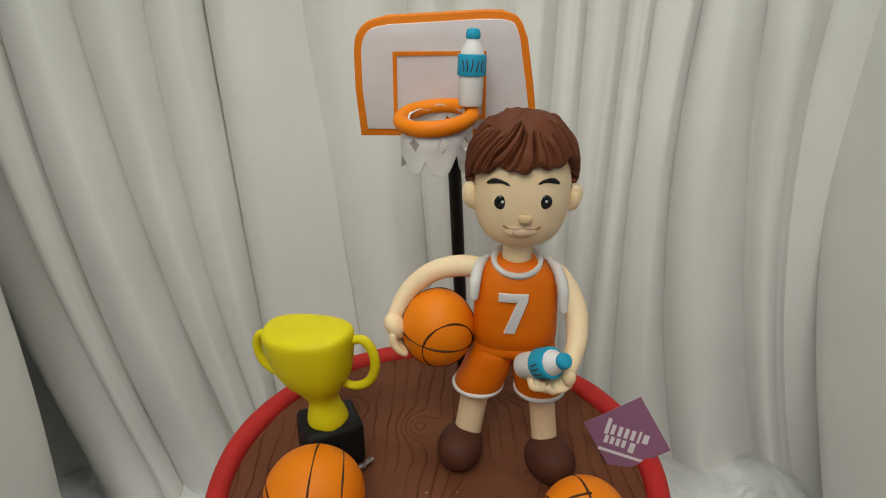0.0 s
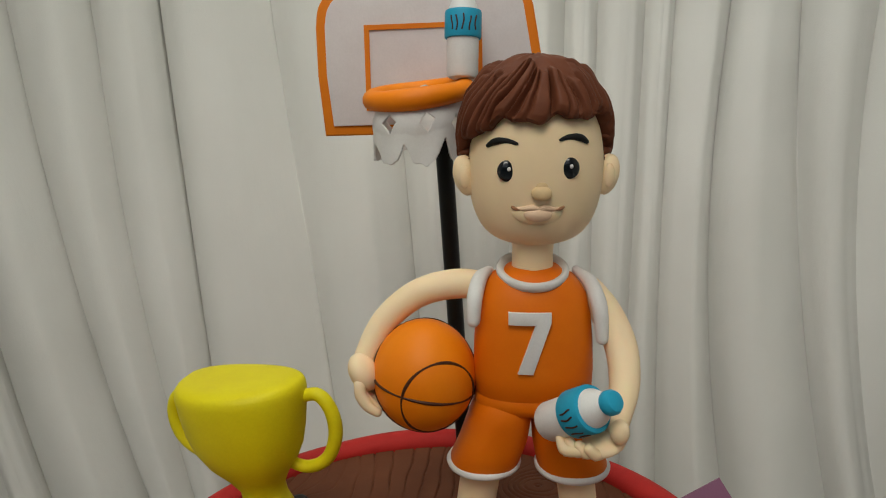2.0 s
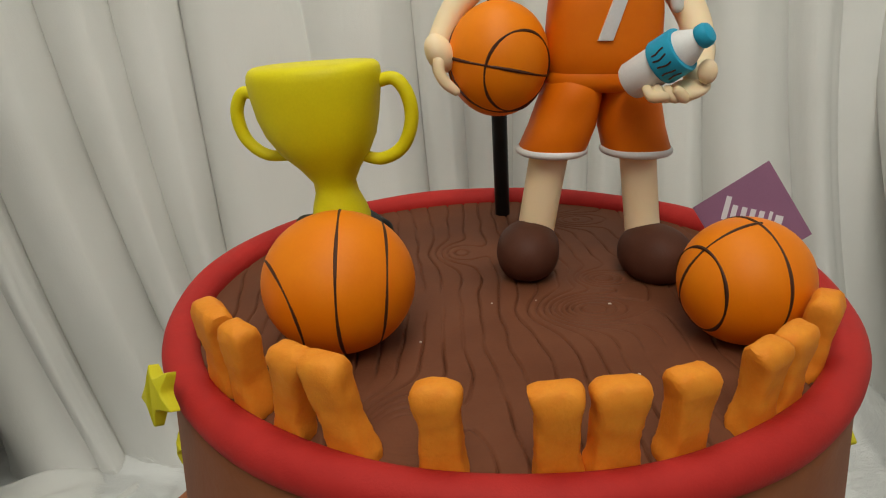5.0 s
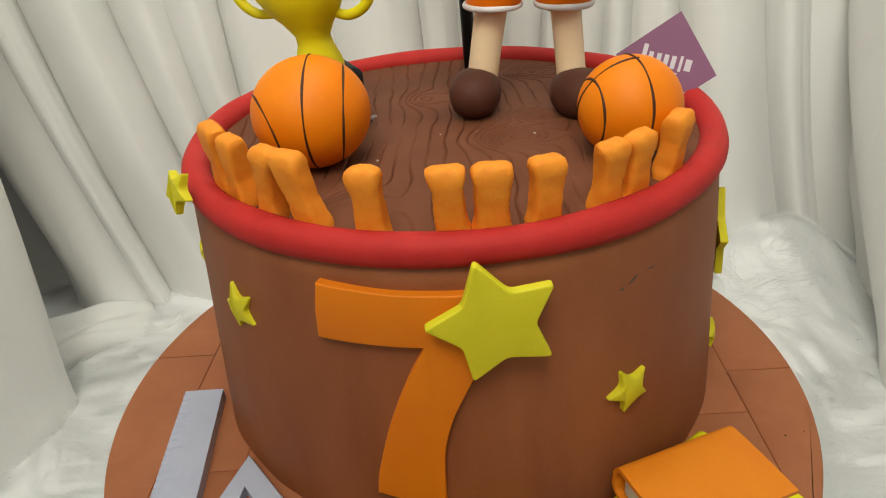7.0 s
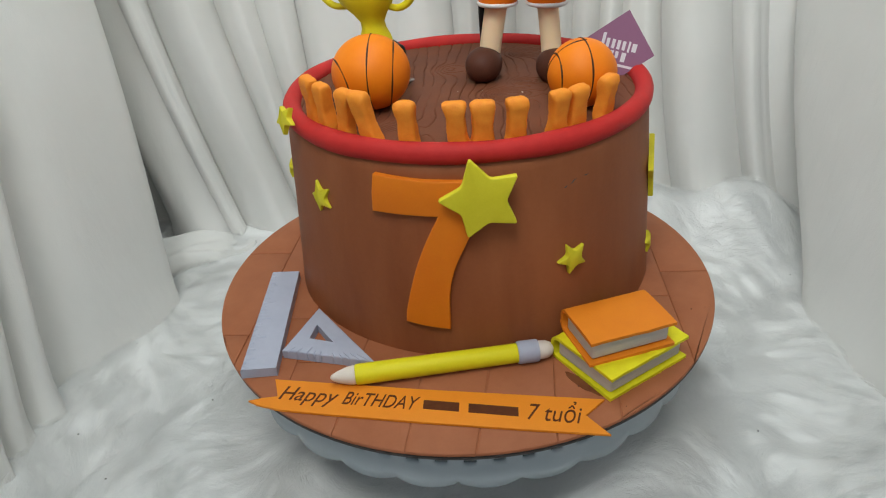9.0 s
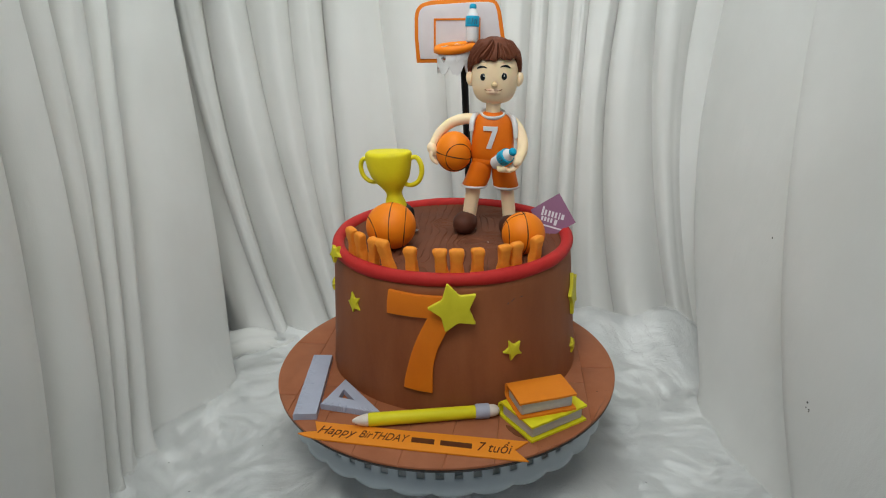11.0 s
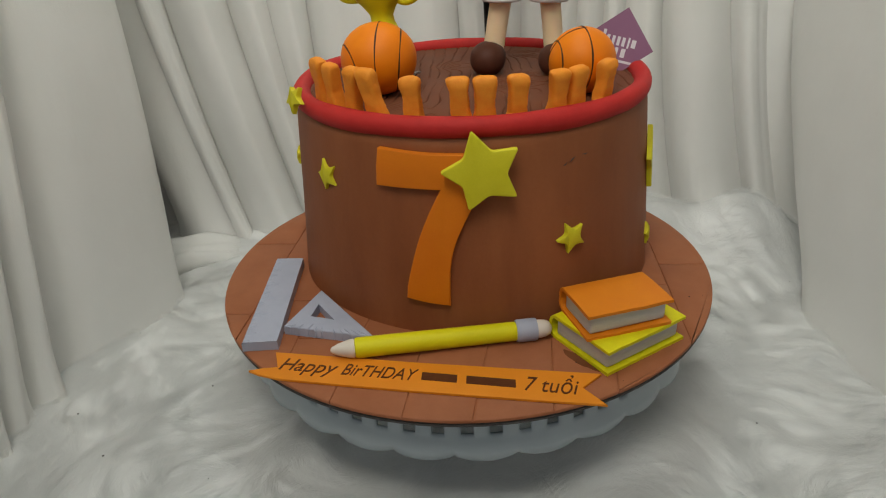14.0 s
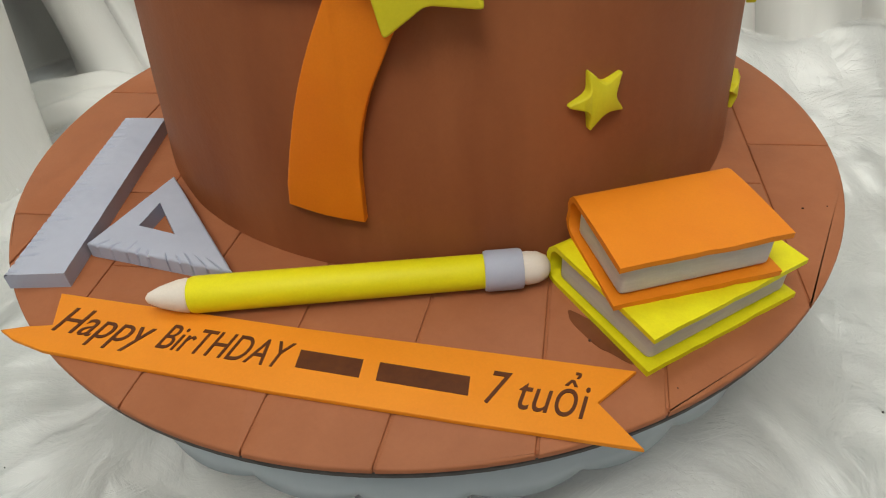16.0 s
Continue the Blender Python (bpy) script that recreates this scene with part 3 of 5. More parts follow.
RIGHT = [
    ((0.330, 0.195), (0.335, 0.290), (0.345, 0.335), 0.030, 0.4),
    ((0.280, 0.0940), (0.289, 0.2470), (0.308, 0.3000), 0.040, 0.12),
    ((0.292, -0.1600), (0.291, -0.0220), (0.308, 0.0440), 0.040, 0.12),
    ((0.300, -0.33), (0.296, -0.21), (0.312, -0.15), 0.030, 0.15),
    ((0.280, -0.47), (0.300, -0.42), (0.318, -0.40), 0.020, 0.2),
    ((0.290, -0.58), (0.310, -0.56), (0.330, -0.55), 0.020, 0.3),
]
right_curtain = curtain("curtain", RIGHT, "white cloth curtain hanging beside the cake in broad flat folds", seed=57.0)
for at, size, count in (((0.2824, 0.0395, 0.183), 0.0022, 2), ((0.2806, -0.1139, 0.1144), 0.0080, 16)):
    _, near, _, _ = right_curtain.closest_point_on_mesh(Vector(at))
    rnd = random.Random(count)
    bm = B()
    for _ in range(count):
        d = Vector((0, rnd.uniform(-size, size), rnd.uniform(-size, size) * 0.5))
        _, p, _, _ = right_curtain.closest_point_on_mesh(near + d)
        r = rnd.uniform(0.0003, 0.0007)
        ellipsoid(bm, p, (r, r * rnd.uniform(1, 1.8), r), 8, 6)
    part("stain", bm, BOARD_CORE, right_curtain, "small dark specks on the cloth")

# ---------------------------------------------------------------- cake stand
stand = thing("cake_stand", (0, 0, 0), "white plastic cake stand with a slotted scalloped rim", "cake stand")
bm = B()
lathe(bm, [(0.062, -0.006), (0.064, 0.0), (0.058, 0.006), (0.030, 0.014), (0.026, 0.03), (0.030, 0.052), (0.060, 0.062), (0.06, 0.064)], seg=64)
part("foot", bm, PLASTIC, stand)
bm = B()
lathe(bm, [(0.0, 0.0642), (0.131, 0.0642), (0.1335, 0.0655), (0.1335, 0.0695), (0.132, 0.0706), (0.0, 0.0706)][1:-1], seg=96)
stand_plate = part("plate", bm, PLASTIC, stand)


def slotted_rim():
    """A flaring band with slots cut through it and a scalloped hem."""
    bm = B()
    slots, sub = 60, 9
    n = slots * sub
    zs = [0.0690, 0.0660, 0.0535, 0.0515, 0.0488]
    rr = [0.1334, 0.1335, 0.1342, 0.1345, 0.1354]
    scal = 28
    grid = []
    for j in range(7):
        row = []
        for i in range(n):
            a = 2 * math.pi * i / n
            if j < 5:
                r, z = rr[j], zs[j]
                if j == 4:
                    z -= 0.0008 * math.cos(scal * a)
            else:
                k = (j - 4) / 2
                w = abs(math.sin(scal * a / 2)) ** 0.7
                r = 0.1354 + 0.0032 * k * (0.3 + 0.7 * w)
                z = 0.0488 - 0.0084 * k * (0.68 + 0.32 * w)
            row.append(bm.verts.new((r * math.cos(a), r * math.sin(a), z)))
        grid.append(row)
    for j in range(6):
        for i in range(n):
            if j == 1 and i % sub in (2, 3, 4, 5):
                continue
            k = (i + 1) % n
            bm.faces.new((grid[j][i], grid[j][k], grid[j + 1][k], grid[j + 1][i]))
    return bm


rim = part("slotted_rim", slotted_rim(), PLASTIC, stand_plate, "slotted band with a wavy hem")
sol = rim.modifiers.new("thickness", "SOLIDIFY")
sol.thickness, sol.offset = 0.0022, 1.0

# ---------------------------------------------------------------- cake board with pressed planks
ZB, ZTOP = 0.0755, 0.1851
CAKE = (0.0053, 0.0294)
board = thing("cake_board", (0, 0, 0.0706), "round board covered in brown icing pressed into planks", "cake board")
bm = B()
lathe(bm, [(0.1485, 0.0706), (0.1495, 0.0711), (0.1495, 0.0722), (0.1487, 0.0727)], seg=128)
part("core", bm, BOARD_CORE, board, "dark board edge")
bm = B()
lathe(bm, [(0.1486, 0.0727), (0.1492, 0.0730), (0.1491, 0.0742), (0.1484, 0.0748)], seg=128)
part("icing_sheet", bm, BROWN_BOARD, board)


def clip(poly, n, d):
    """Keeps the part of a convex outline where n . p <= d."""
    out = []
    for k in range(len(poly)):
        p, q = poly[k - 1], poly[k]
        a, b = p[0] * n[0] + p[1] * n[1] - d, q[0] * n[0] + q[1] * n[1] - d
        if (a <= 0) != (b <= 0):
            t = a / (a - b)
            out.append((p[0] + (q[0] - p[0]) * t, p[1] + (q[1] - p[1]) * t))
        if b <= 0:
            out.append(q)
    return out


def plank_pieces():
    # each joint between planks: its x at the front of the board and its slant
    lines = [(-0.17, 0.0), (-0.1229, 0.025), (-0.0888, 0.026), (-0.0593, 0.098), (-0.0225, 0.068), (0.0099, 0.108), (0.0466, 0.049), (0.0762, 0.076), (0.1207, 0.003), (0.17, 0.0)]
    joints = {0: [0.0273, -0.0621], 1: [-0.0473, 0.0601], 2: [-0.0862], 3: [0.1, -0.0249], 4: [0.11], 5: [0.09], 6: [0.12], 7: [0.07, -0.03], 8: [-0.0045, 0.075]}
    gap = 0.00034
    disc = [(0.15 * math.cos(2 * math.pi * k / 160), 0.15 * math.sin(2 * math.pi * k / 160)) for k in range(160)]
    for c in range(9):
        ys = [-0.2] + sorted(joints[c]) + [0.2]
        for y0, y1 in zip(ys, ys[1:]):
            (xa, sa), (xb, sb) = lines[c], lines[c + 1]
            p = clip(disc, (-1, sa), -(xa + 0.15 * sa) - gap)
            p = clip(p, (1, -sb), xb + 0.15 * sb - gap)
            p = clip(clip(p, (0, -1), -y0 - gap), (0, 1), y1 - gap)
            p = [q for k, q in enumerate(p) if math.dist(q, p[k - 1]) > 1e-5]
            if len(p) < 3:
                continue

            def shrunk(e):
                out = []
                for k in range(len(p)):
                    (ax, ay), (bx, by), (cx, cy) = p[k - 1], p[k], p[(k + 1) % len(p)]
                    n_ = Vector((ay - by, bx - ax)).normalized() + Vector((by - cy, cx - bx)).normalized()
                    n_.normalize()
                    out.append((bx + n_.x * e, by + n_.y * e))
                return out

            bm = B()
            rings(bm, [[Vector((x, y, z)) for x, y in q] for q, z in ((p, 0.0738), (p, 0.0750), (shrunk(0.0002), 0.07535), (shrunk(0.0006), ZB))])
            part("plank", bm, BROWN_BOARD, board, angle=60)

plank_pieces()

# ---------------------------------------------------------------- the cake
cake = thing("cake", (CAKE[0], CAKE[1], ZB), "round brown iced cake with a red icing rim", "cake")
bm = B()
loops = []
for k in range(41):
    z = ZB + (ZTOP - ZB) * k / 40
    r = cake_radius(z) - 0.0030 * max(0.0, (z - 0.1795) / 0.0056)
    loops.append(circle((CAKE[0], CAKE[1], z), (1, 0, 0), (0, 1, 0), r, r, 160))
loops.append(circle((CAKE[0], CAKE[1], ZTOP), (1, 0, 0), (0, 1, 0), r - 0.001, r - 0.001, 160))
rings(bm, loops)
for v in bm.verts:
    d = Vector((v.co.x - CAKE[0], v.co.y - CAKE[1], 0))
    if d.length > 0.05:
        a = math.atan2(d.y, d.x)
        v.co += d.normalized() * (0.0006 * noise.noise(Vector((math.cos(a) * 3, math.sin(a) * 3, v.co.z * 18))) + 0.0003 * noise.noise(Vector((math.cos(a) * 9, math.sin(a) * 9, v.co.z * 30))))
part("side", bm, BROWN_SIDE, cake, "smooth brown icing", angle=30)


def grain_top():
    """A disc whose surface is scored with wood grain: wavy lines that part round knots."""
    n = 600
    R = 0.1000
    gx, gy = np.meshgrid(np.linspace(-R, R, n), np.linspace(-R, R, n))
    wx = gx + 0.0030 * wobble(gx, gy, 70, 12) + 0.0012 * wobble(gx, gy, 210, 13)
    f = wx / 0.0068 + 0.5 * wobble(gx * 2.2, gy * 0.7, 60, 15)
    for kx, ky, amp, sx, sy in ((0.0248, -0.0184, 7.0, 0.013, 0.0095), (0.0346, 0.0039, 4.5, 0.008, 0.006), (-0.034, -0.073, 5.5, 0.011, 0.012), (-0.052, 0.046, 5.0, 0.010, 0.014), (0.0388, 0.0656, 5.0, 0.012, 0.009), (-0.012, 0.034, 3.0, 0.008, 0.010)):
        f = f + amp * np.exp(-(((gx - kx) / sx) ** 2 + ((gy - ky) / sy) ** 2))
    fx, fy = np.gradient(f, gx[0, 1] - gx[0, 0])
    slope = np.hypot(fx, fy) + 1e-6
    dist = np.abs(f - np.round(f)) / slope
    depth = 0.0010 * np.exp(-((dist / 0.00034) ** 2))
    on = np.clip(0.75 + 0.9 * wobble(gx, gy, 95, 21) + 0.5 * wobble(gx, gy, 260, 22), 0, 1)
    on = on * np.clip((slope < 1500).astype(float), 0, 1)
    z = ZTOP + 0.0016 - depth * on + 0.0003 * wobble(gx, gy, 60, 30)
    inside = np.hypot(gx, gy) < R
    idx = -np.ones((n, n), int)
    idx[inside] = np.arange(inside.sum())
    V = np.c_[gx[inside], gy[inside], z[inside] - ZB]
    q = np.stack([idx[:-1, :-1], idx[:-1, 1:], idx[1:, 1:], idx[1:, :-1]], -1).reshape(-1, 4)
    q = q[(q >= 0).all(1)]
    me = bpy.data.meshes.new("top")
    me.from_pydata(V.tolist(), [], q.tolist())
    me.materials.append(BROWN_TOP)
    smooth(me, 80)
    ob = new("top", me)
    ob.parent = cake
    tagged(ob, "brown icing scored with wood grain")


grain_top()
bm = B()
RIM_R, RIM_Z, RIM_T = 0.1012, 0.1868, 0.0054
tube(bm, [(CAKE[0] + RIM_R * math.cos(a), CAKE[1] + RIM_R * math.sin(a), RIM_Z + 0.0004 * math.sin(3 * a), RIM_T * (1 + 0.04 * math.sin(5 * a) + 0.03 * math.sin(11 * a + 1))) for a in [2 * math.pi * i / 160 for i in range(160)]], sides=18, closed=True)
part("rim", bm, RED, cake, "rolled red icing rim")

# figure seven on the front of the cake
def arc(points, n):
    return [tuple(p) for p in spline(points, n)]


def deg(a):
    return radians(a) * 0.108


SEVEN = [(deg(-23.2), 0.0786), (deg(-9.5), 0.0773), (deg(4.5), 0.0771), (deg(4.8), 0.0633)]
SEVEN += arc([(deg(3.9), 0.0574), (deg(0.8), 0.0452), (deg(-2.3), 0.0321), (deg(-4.1), 0.0168), (deg(-4.35), -0.0038)], 14)
SEVEN += [(deg(-10.5), -0.0029), (deg(-16.3), -0.0014)]
SEVEN += arc([(deg(-16.0), 0.0057), (deg(-14.6), 0.0172), (deg(-12.5), 0.0315), (deg(-9.7), 0.0453), (deg(-6.1), 0.0594)], 14)
SEVEN += [(deg(-14.2), 0.0595), (deg(-24.0), 0.0593), (deg(-23.9), 0.0688)]
seven = thing("number_seven", (CAKE[0] - 0.02, CAKE[1] - 0.1, 0.098), "flat orange icing number seven stuck on the cake", "number")
bm = outline_solid(SEVEN, 0.0034, 0.0005, cuts=[deg(a) for a in range(-24, 5, 2)])
part("digit", wrap(bm, 0, 0.0985, -0.0003), ORANGE_SHEET, seven, angle=35)


def star(angle, z, R, r, rot, lift, thick, label, seed, puff=True):
    bm = outline_solid(soften(star_outline(R, r, rot, 0.08, seed), 0.30 if puff else 0.14, 4), thick * 0.55 if puff else thick, thick * 0.35, cuts=[R * k / 4 for k in range(-3, 4)])
    if puff:
        for v in bm.verts:
            if v.co.y < -thick * 0.3:
                v.co.y -= thick * 0.75 * max(0.0, 1 - math.hypot(v.co.x, v.co.z) / (R * 0.8))
    (wrap if puff else lean_on)(bm, angle, z, lift)
    low = min(bm.verts, key=lambda v: v.co.z).co.copy()
    return solo("star", bm, STAR_YELLOW, low, label, "star", "yellow stars on the cake", angle=45)


star(4.9, 0.1678, 0.0208, 0.0116, 105, 0.0050, 0.0032, "large flat yellow star overlapping the number seven", 1, False)
star(-44.3, 0.1550, 0.0098, 0.0040, 114, -0.0003, 0.0034, "small puffy yellow star on the cake side", 2)
star(29.8, 0.1253, 0.0100, 0.0040, 40, -0.0003, 0.0034, "small puffy yellow star on the cake side", 3)
star(77.8, 0.1440, 0.0205, 0.0110, 98, 0.0002, 0.0030, "large flat yellow star on the cake side", 4, False)
star(74.1, 0.0965, 0.0078, 0.0036, 95, -0.0003, 0.0034, "small puffy yellow star low on the cake side", 5)
star(-79.5, 0.1467, 0.0065, 0.0032, 90, -0.0003, 0.0034, "small puffy yellow star on the cake side", 6)
bm = outline_solid(soften(star_outline(0.0086, 0.0037, 62, 0.1, 7), 0.28, 4), 0.0024, 0.0010)
for v in bm.verts:
    v.co.y -= 0.0022 * max(0.0, 1 - math.hypot(v.co.x, v.co.z) / 0.008) if v.co.y < -0.001 else 0.0
bmesh.ops.transform(bm, matrix=Matrix.Translation((-0.0850, -0.0316, 0.1922)) @ Matrix.Rotation(radians(-46), 4, "Z") @ Matrix.Rotation(radians(-18), 4, "X"), verts=bm.verts[:])
solo("star", bm, STAR_YELLOW, (-0.086, -0.033, 0.181), "yellow star stuck on the red rim", "star", "yellow stars on the cake", angle=45)


# scratches in the icing: raised threads, dark in place of the grooves' shade
for (a0, z0), (a1, z1) in (((29.3, 0.1655), (31.6, 0.1674)), ((33.5, 0.1678), (36.0, 0.1682)), ((27.5, 0.1643), (28.6, 0.1652))):
    bm = B()
    pts = []
    for k in range(9):
        t = k / 8
        a, z = radians(a0 + (a1 - a0) * t), z0 + (z1 - z0) * t
        r = cake_radius(z) + 0.0002
        pts.append((CAKE[0] + r * math.sin(a), CAKE[1] - r * math.cos(a), z + 0.0003 * math.sin(5 * t + a0), 0.00006 + 0.00022 * math.sin(math.pi * t) ** 2))
    tube(bm, pts, sides=6)
    part("scratch", bm, BOARD_CORE, cake, "short dark scratch in the icing")


# orange bars that stand where the lettering stands
def puffy_bar(angle, width, lean, height=0.0245, label="puffy orange icing bar standing inside the red rim"):
    w = width / 2
    bm = B()
    loops = []
    n = 30
    f = lambda v, p: math.copysign(abs(v) ** p, v)
    for k in range(19):
        t = k / 18
        end = (1 - max(0.0, abs(2 * t - 1) - 0.72) ** 2 / 0.0784 * 0.26)
        serif = 0.76 + 0.30 * abs(2 * t - 1) ** 3
        row = []
        for i in range(n):
            p = 2 * math.pi * i / n
            x = w * serif * end**0.6 * f(math.cos(p), 0.46) + lean * t * height
            y = 0.0040 * (0.9 + 0.12 * abs(2 * t - 1)) * end * f(math.sin(p), 0.52)
            q = Vector((x, y, t * height))
            q += 0.0006 * noise.noise_vector(q * 160 + Vector((angle, 0, 0))) + 0.0003 * noise.noise_vector(q * 700 + Vector((angle, 3, 0)))
            row.append(q)
        loops.append(row)
    for s, dz in ((0.82, 0.0007), (0.55, 0.0011), (0.2, 0.0012)):
        m = sum(loops[18], Vector()) / n
        loops.append([m + (q - m) * s + Vector((0, 0, dz)) for q in loops[18]])
    rings(bm, loops)
    a = radians(angle)
    at = Vector((CAKE[0] + 0.0925 * math.sin(a), CAKE[1] - 0.0925 * math.cos(a), ZTOP + 0.0010))
    bmesh.ops.transform(bm, matrix=Matrix.Translation(at) @ Matrix.Rotation(a, 4, "Z") @ Matrix.Rotation(radians(6), 4, "X"), verts=bm.verts[:])
    return solo("icing_bar", bm, ORANGE_ROUGH, at, label, "icing bar", "orange bars inside the rim", angle=50)


for angle, width, lean, height in ((-57, 0.0150, 0.10, 0.0250), (-48, 0.0105, 0.05, 0.0245), (-38.5, 0.0110, 0.20, 0.0250), (-27.5, 0.0120, -0.22, 0.0250), (-15.0, 0.0115, -0.02, 0.0225), (-0.4, 0.0120, -0.06, 0.0225), (6.6, 0.0130, 0.0, 0.0225), (16.2, 0.0115, 0.02, 0.0220), (29.6, 0.0115, 0.0, 0.0220), (36.2, 0.0120, 0.02, 0.0220), (49.5, 0.0125, 0.03, 0.0215)):
    puffy_bar(angle, width, lean, height)


# ---------------------------------------------------------------- crumbs and lint
def specks(name, material, places, size, label, category, seed):
    rnd = random.Random(seed)
    bm = B()
    for x, y, z in places:
        r = size * rnd.uniform(0.6, 1.3)
        ellipsoid(bm, (x, y, z + r * 0.4), (r * rnd.uniform(0.8, 1.6), r, r * 0.7), 7, 5, 0, 0.8)
    solo(name, bm, material, places[0], label, category, kind="stuff")


rnd = random.Random(12)
top = []
while len(top) < 11:
    x, y = rnd.uniform(-0.085, 0.085), rnd.uniform(-0.07, 0.02)
    if math.hypot(x, y) < 0.082:
        top.append((CAKE[0] + x, CAKE[1] + y, ZTOP + 0.0014))
specks("crumbs", CREAM, top, 0.0004, "pale sugar crumbs scattered on the cake top", "crumbs", 1)
low = []
for _ in range(12):
    a, r = radians(rnd.uniform(-75, 75)), rnd.uniform(0.121, 0.146)
    low.append((r * math.sin(a), -r * math.cos(a), ZB - 0.0001))
specks("crumbs", SEAM, low, 0.00045, "tiny dark crumbs scattered on the board", "crumbs", 2)
lint = []
for _ in range(34):
    x, y = rnd.uniform(-0.26, 0.26), rnd.uniform(-0.36, 0.10)
    if math.hypot(x, y) > 0.16:
        lint.append((x, y, float(fur_height(x, y)) + 0.0015))
specks("lint", BOARD_CORE, lint, 0.00042, "tiny dark lint caught in the fur", "lint", 3)

# ---------------------------------------------------------------- basketballs
def ball(at, r, turn, label, seams, squash=(1, 1, 1)):
    """seams: (axis, offset) of the circles drawn on it, with the side that is drawn where it is an arc."""
    base = Vector(at) - Vector((0, 0, r * squash[2]))
    th = thing("basketball", base, label, "basketball", "orange basketballs")
    bm = B()
    ellipsoid(bm, at, (r * squash[0], r * squash[1], r * squash[2]), 48, 28)
    part("body", bm, ORANGE, th)
    M = Euler([radians(a) for a in turn]).to_matrix()
    S = Matrix.Diagonal(squash)
    n = 80
    for k, (axis, off, *side) in enumerate(seams):
        ax = (M @ Vector(axis)).normalized()
        u = ax.orthogonal().normalized()
        v = ax.cross(u)
        w = math.sqrt(1 - off * off)
        bm = B()
        pts = []
        for i in range(n):
            a = 2 * math.pi * i / n
            d = ax * (off + 0.025 * math.sin(2 * a + k)) + (u * math.cos(a) + v * math.sin(a)) * w
            if side and d.dot(Vector(side[0])) < 0.1:
                continue
            p = Vector(at) + S @ (d.normalized() * (r - 0.00016))
            pts.append((*p, 0.00046 * (1 + 0.25 * math.sin(5 * a + k * 2))))
        if side:
            gap = max(range(len(pts)), key=lambda i: (Vector(pts[i][:3]) - Vector(pts[i - 1][:3])).length)
            pts = pts[gap:] + pts[:gap]
        tube(bm, pts, sides=6, closed=not side)
        part("seam", bm, SEAM, th)
    return th


ball((-0.0442, -0.0018, 0.2061), 0.0213, (0, 0, 0), "large orange basketball with dark seams resting on the cake", [((0.999, 0.034, -0.007), 0.046), ((0.974, 0.174, -0.147), 0.50), ((-0.907, -0.358, -0.224), 0.75)], (1, 1, 0.93))
ball((0.0673, -0.0108, 0.2037), 0.0179, (0, 0, 0), "orange basketball with dark seams resting on the cake near the tag", [((-0.206, 0.94, 0.274), 0.172, (-1, 0, 0.2)), ((-0.983, -0.179, -0.036), 0.758), ((0.952, 0.285, -0.11), -0.114)], (1, 1, 0.98))
held_ball = ball((0.0027, 0.0353, 0.2607), 0.0157, (0, 0, 0), "orange basketball with dark seams held under the figurine's arm", [((-0.172, 0.028, -0.985), 0.08), ((0.40, -0.887, -0.232), 0.70), ((-0.089, 0.894, -0.438), -0.097)], (1, 1, 1.10))
settle(held_ball, (0.0037, 0.0094, -0.0017), (-0.5, 1.4, 0.7), 1.032)

# ---------------------------------------------------------------- trophy
cup = thing("trophy", (-0.046, 0.036, 0.187), "bright yellow two-handled trophy cup on a black block", "trophy")
bm = B()
CR = Matrix.Rotation(radians(-13), 4, "Z")


def cup_loop(z, rx, ry, cx=-0.054, cy=0.0355, n=40, tilt=0.0):
    out = []
    for i in range(n):
        a = 2 * math.pi * i / n
        p = CR @ Vector((rx * math.copysign(abs(math.cos(a)) ** 0.85, math.cos(a)), ry * (0.62 if math.sin(a) > 0 else 1.12) * math.copysign(abs(math.sin(a)) ** 0.9, math.sin(a)), 0))
        out.append(Vector((cx, cy, z + tilt * p.x)) + p)
    return out


prof = [(0.2098, 0.0086, 0.0080, -0.0480), (0.2106, 0.0091, 0.0082, -0.0481), (0.2130, 0.0093, 0.0082, -0.0482), (0.2165, 0.0084, 0.0076, -0.0486), (0.2205, 0.0068, 0.0066, -0.0492), (0.2240, 0.0066, 0.0066, -0.0498), (0.2285, 0.0095, 0.0082, -0.0508), (0.2335, 0.0140, 0.0105, -0.0520), (0.2390, 0.0172, 0.0120, -0.0528), (0.2450, 0.0190, 0.0128, -0.0534), (0.2520, 0.0202, 0.0132, -0.0538), (0.2565, 0.0207, 0.0134, -0.0540), (0.2585, 0.0205, 0.0132, -0.0540), (0.2597, 0.0199, 0.0127, -0.0540), (0.2605, 0.0187, 0.0117, -0.0540), (0.2608, 0.0160, 0.0098, -0.0540), (0.2609, 0.0120, 0.0080, -0.0540), (0.2609, 0.0030, 0.0020, -0.0540)]
rings(bm, [cup_loop(z, rx, ry * 1.2, cx, tilt=0.06 * max(0, (z - 0.23) / 0.03)) for z, rx, ry, cx in prof])
part("bowl", bm, YELLOW, cup)
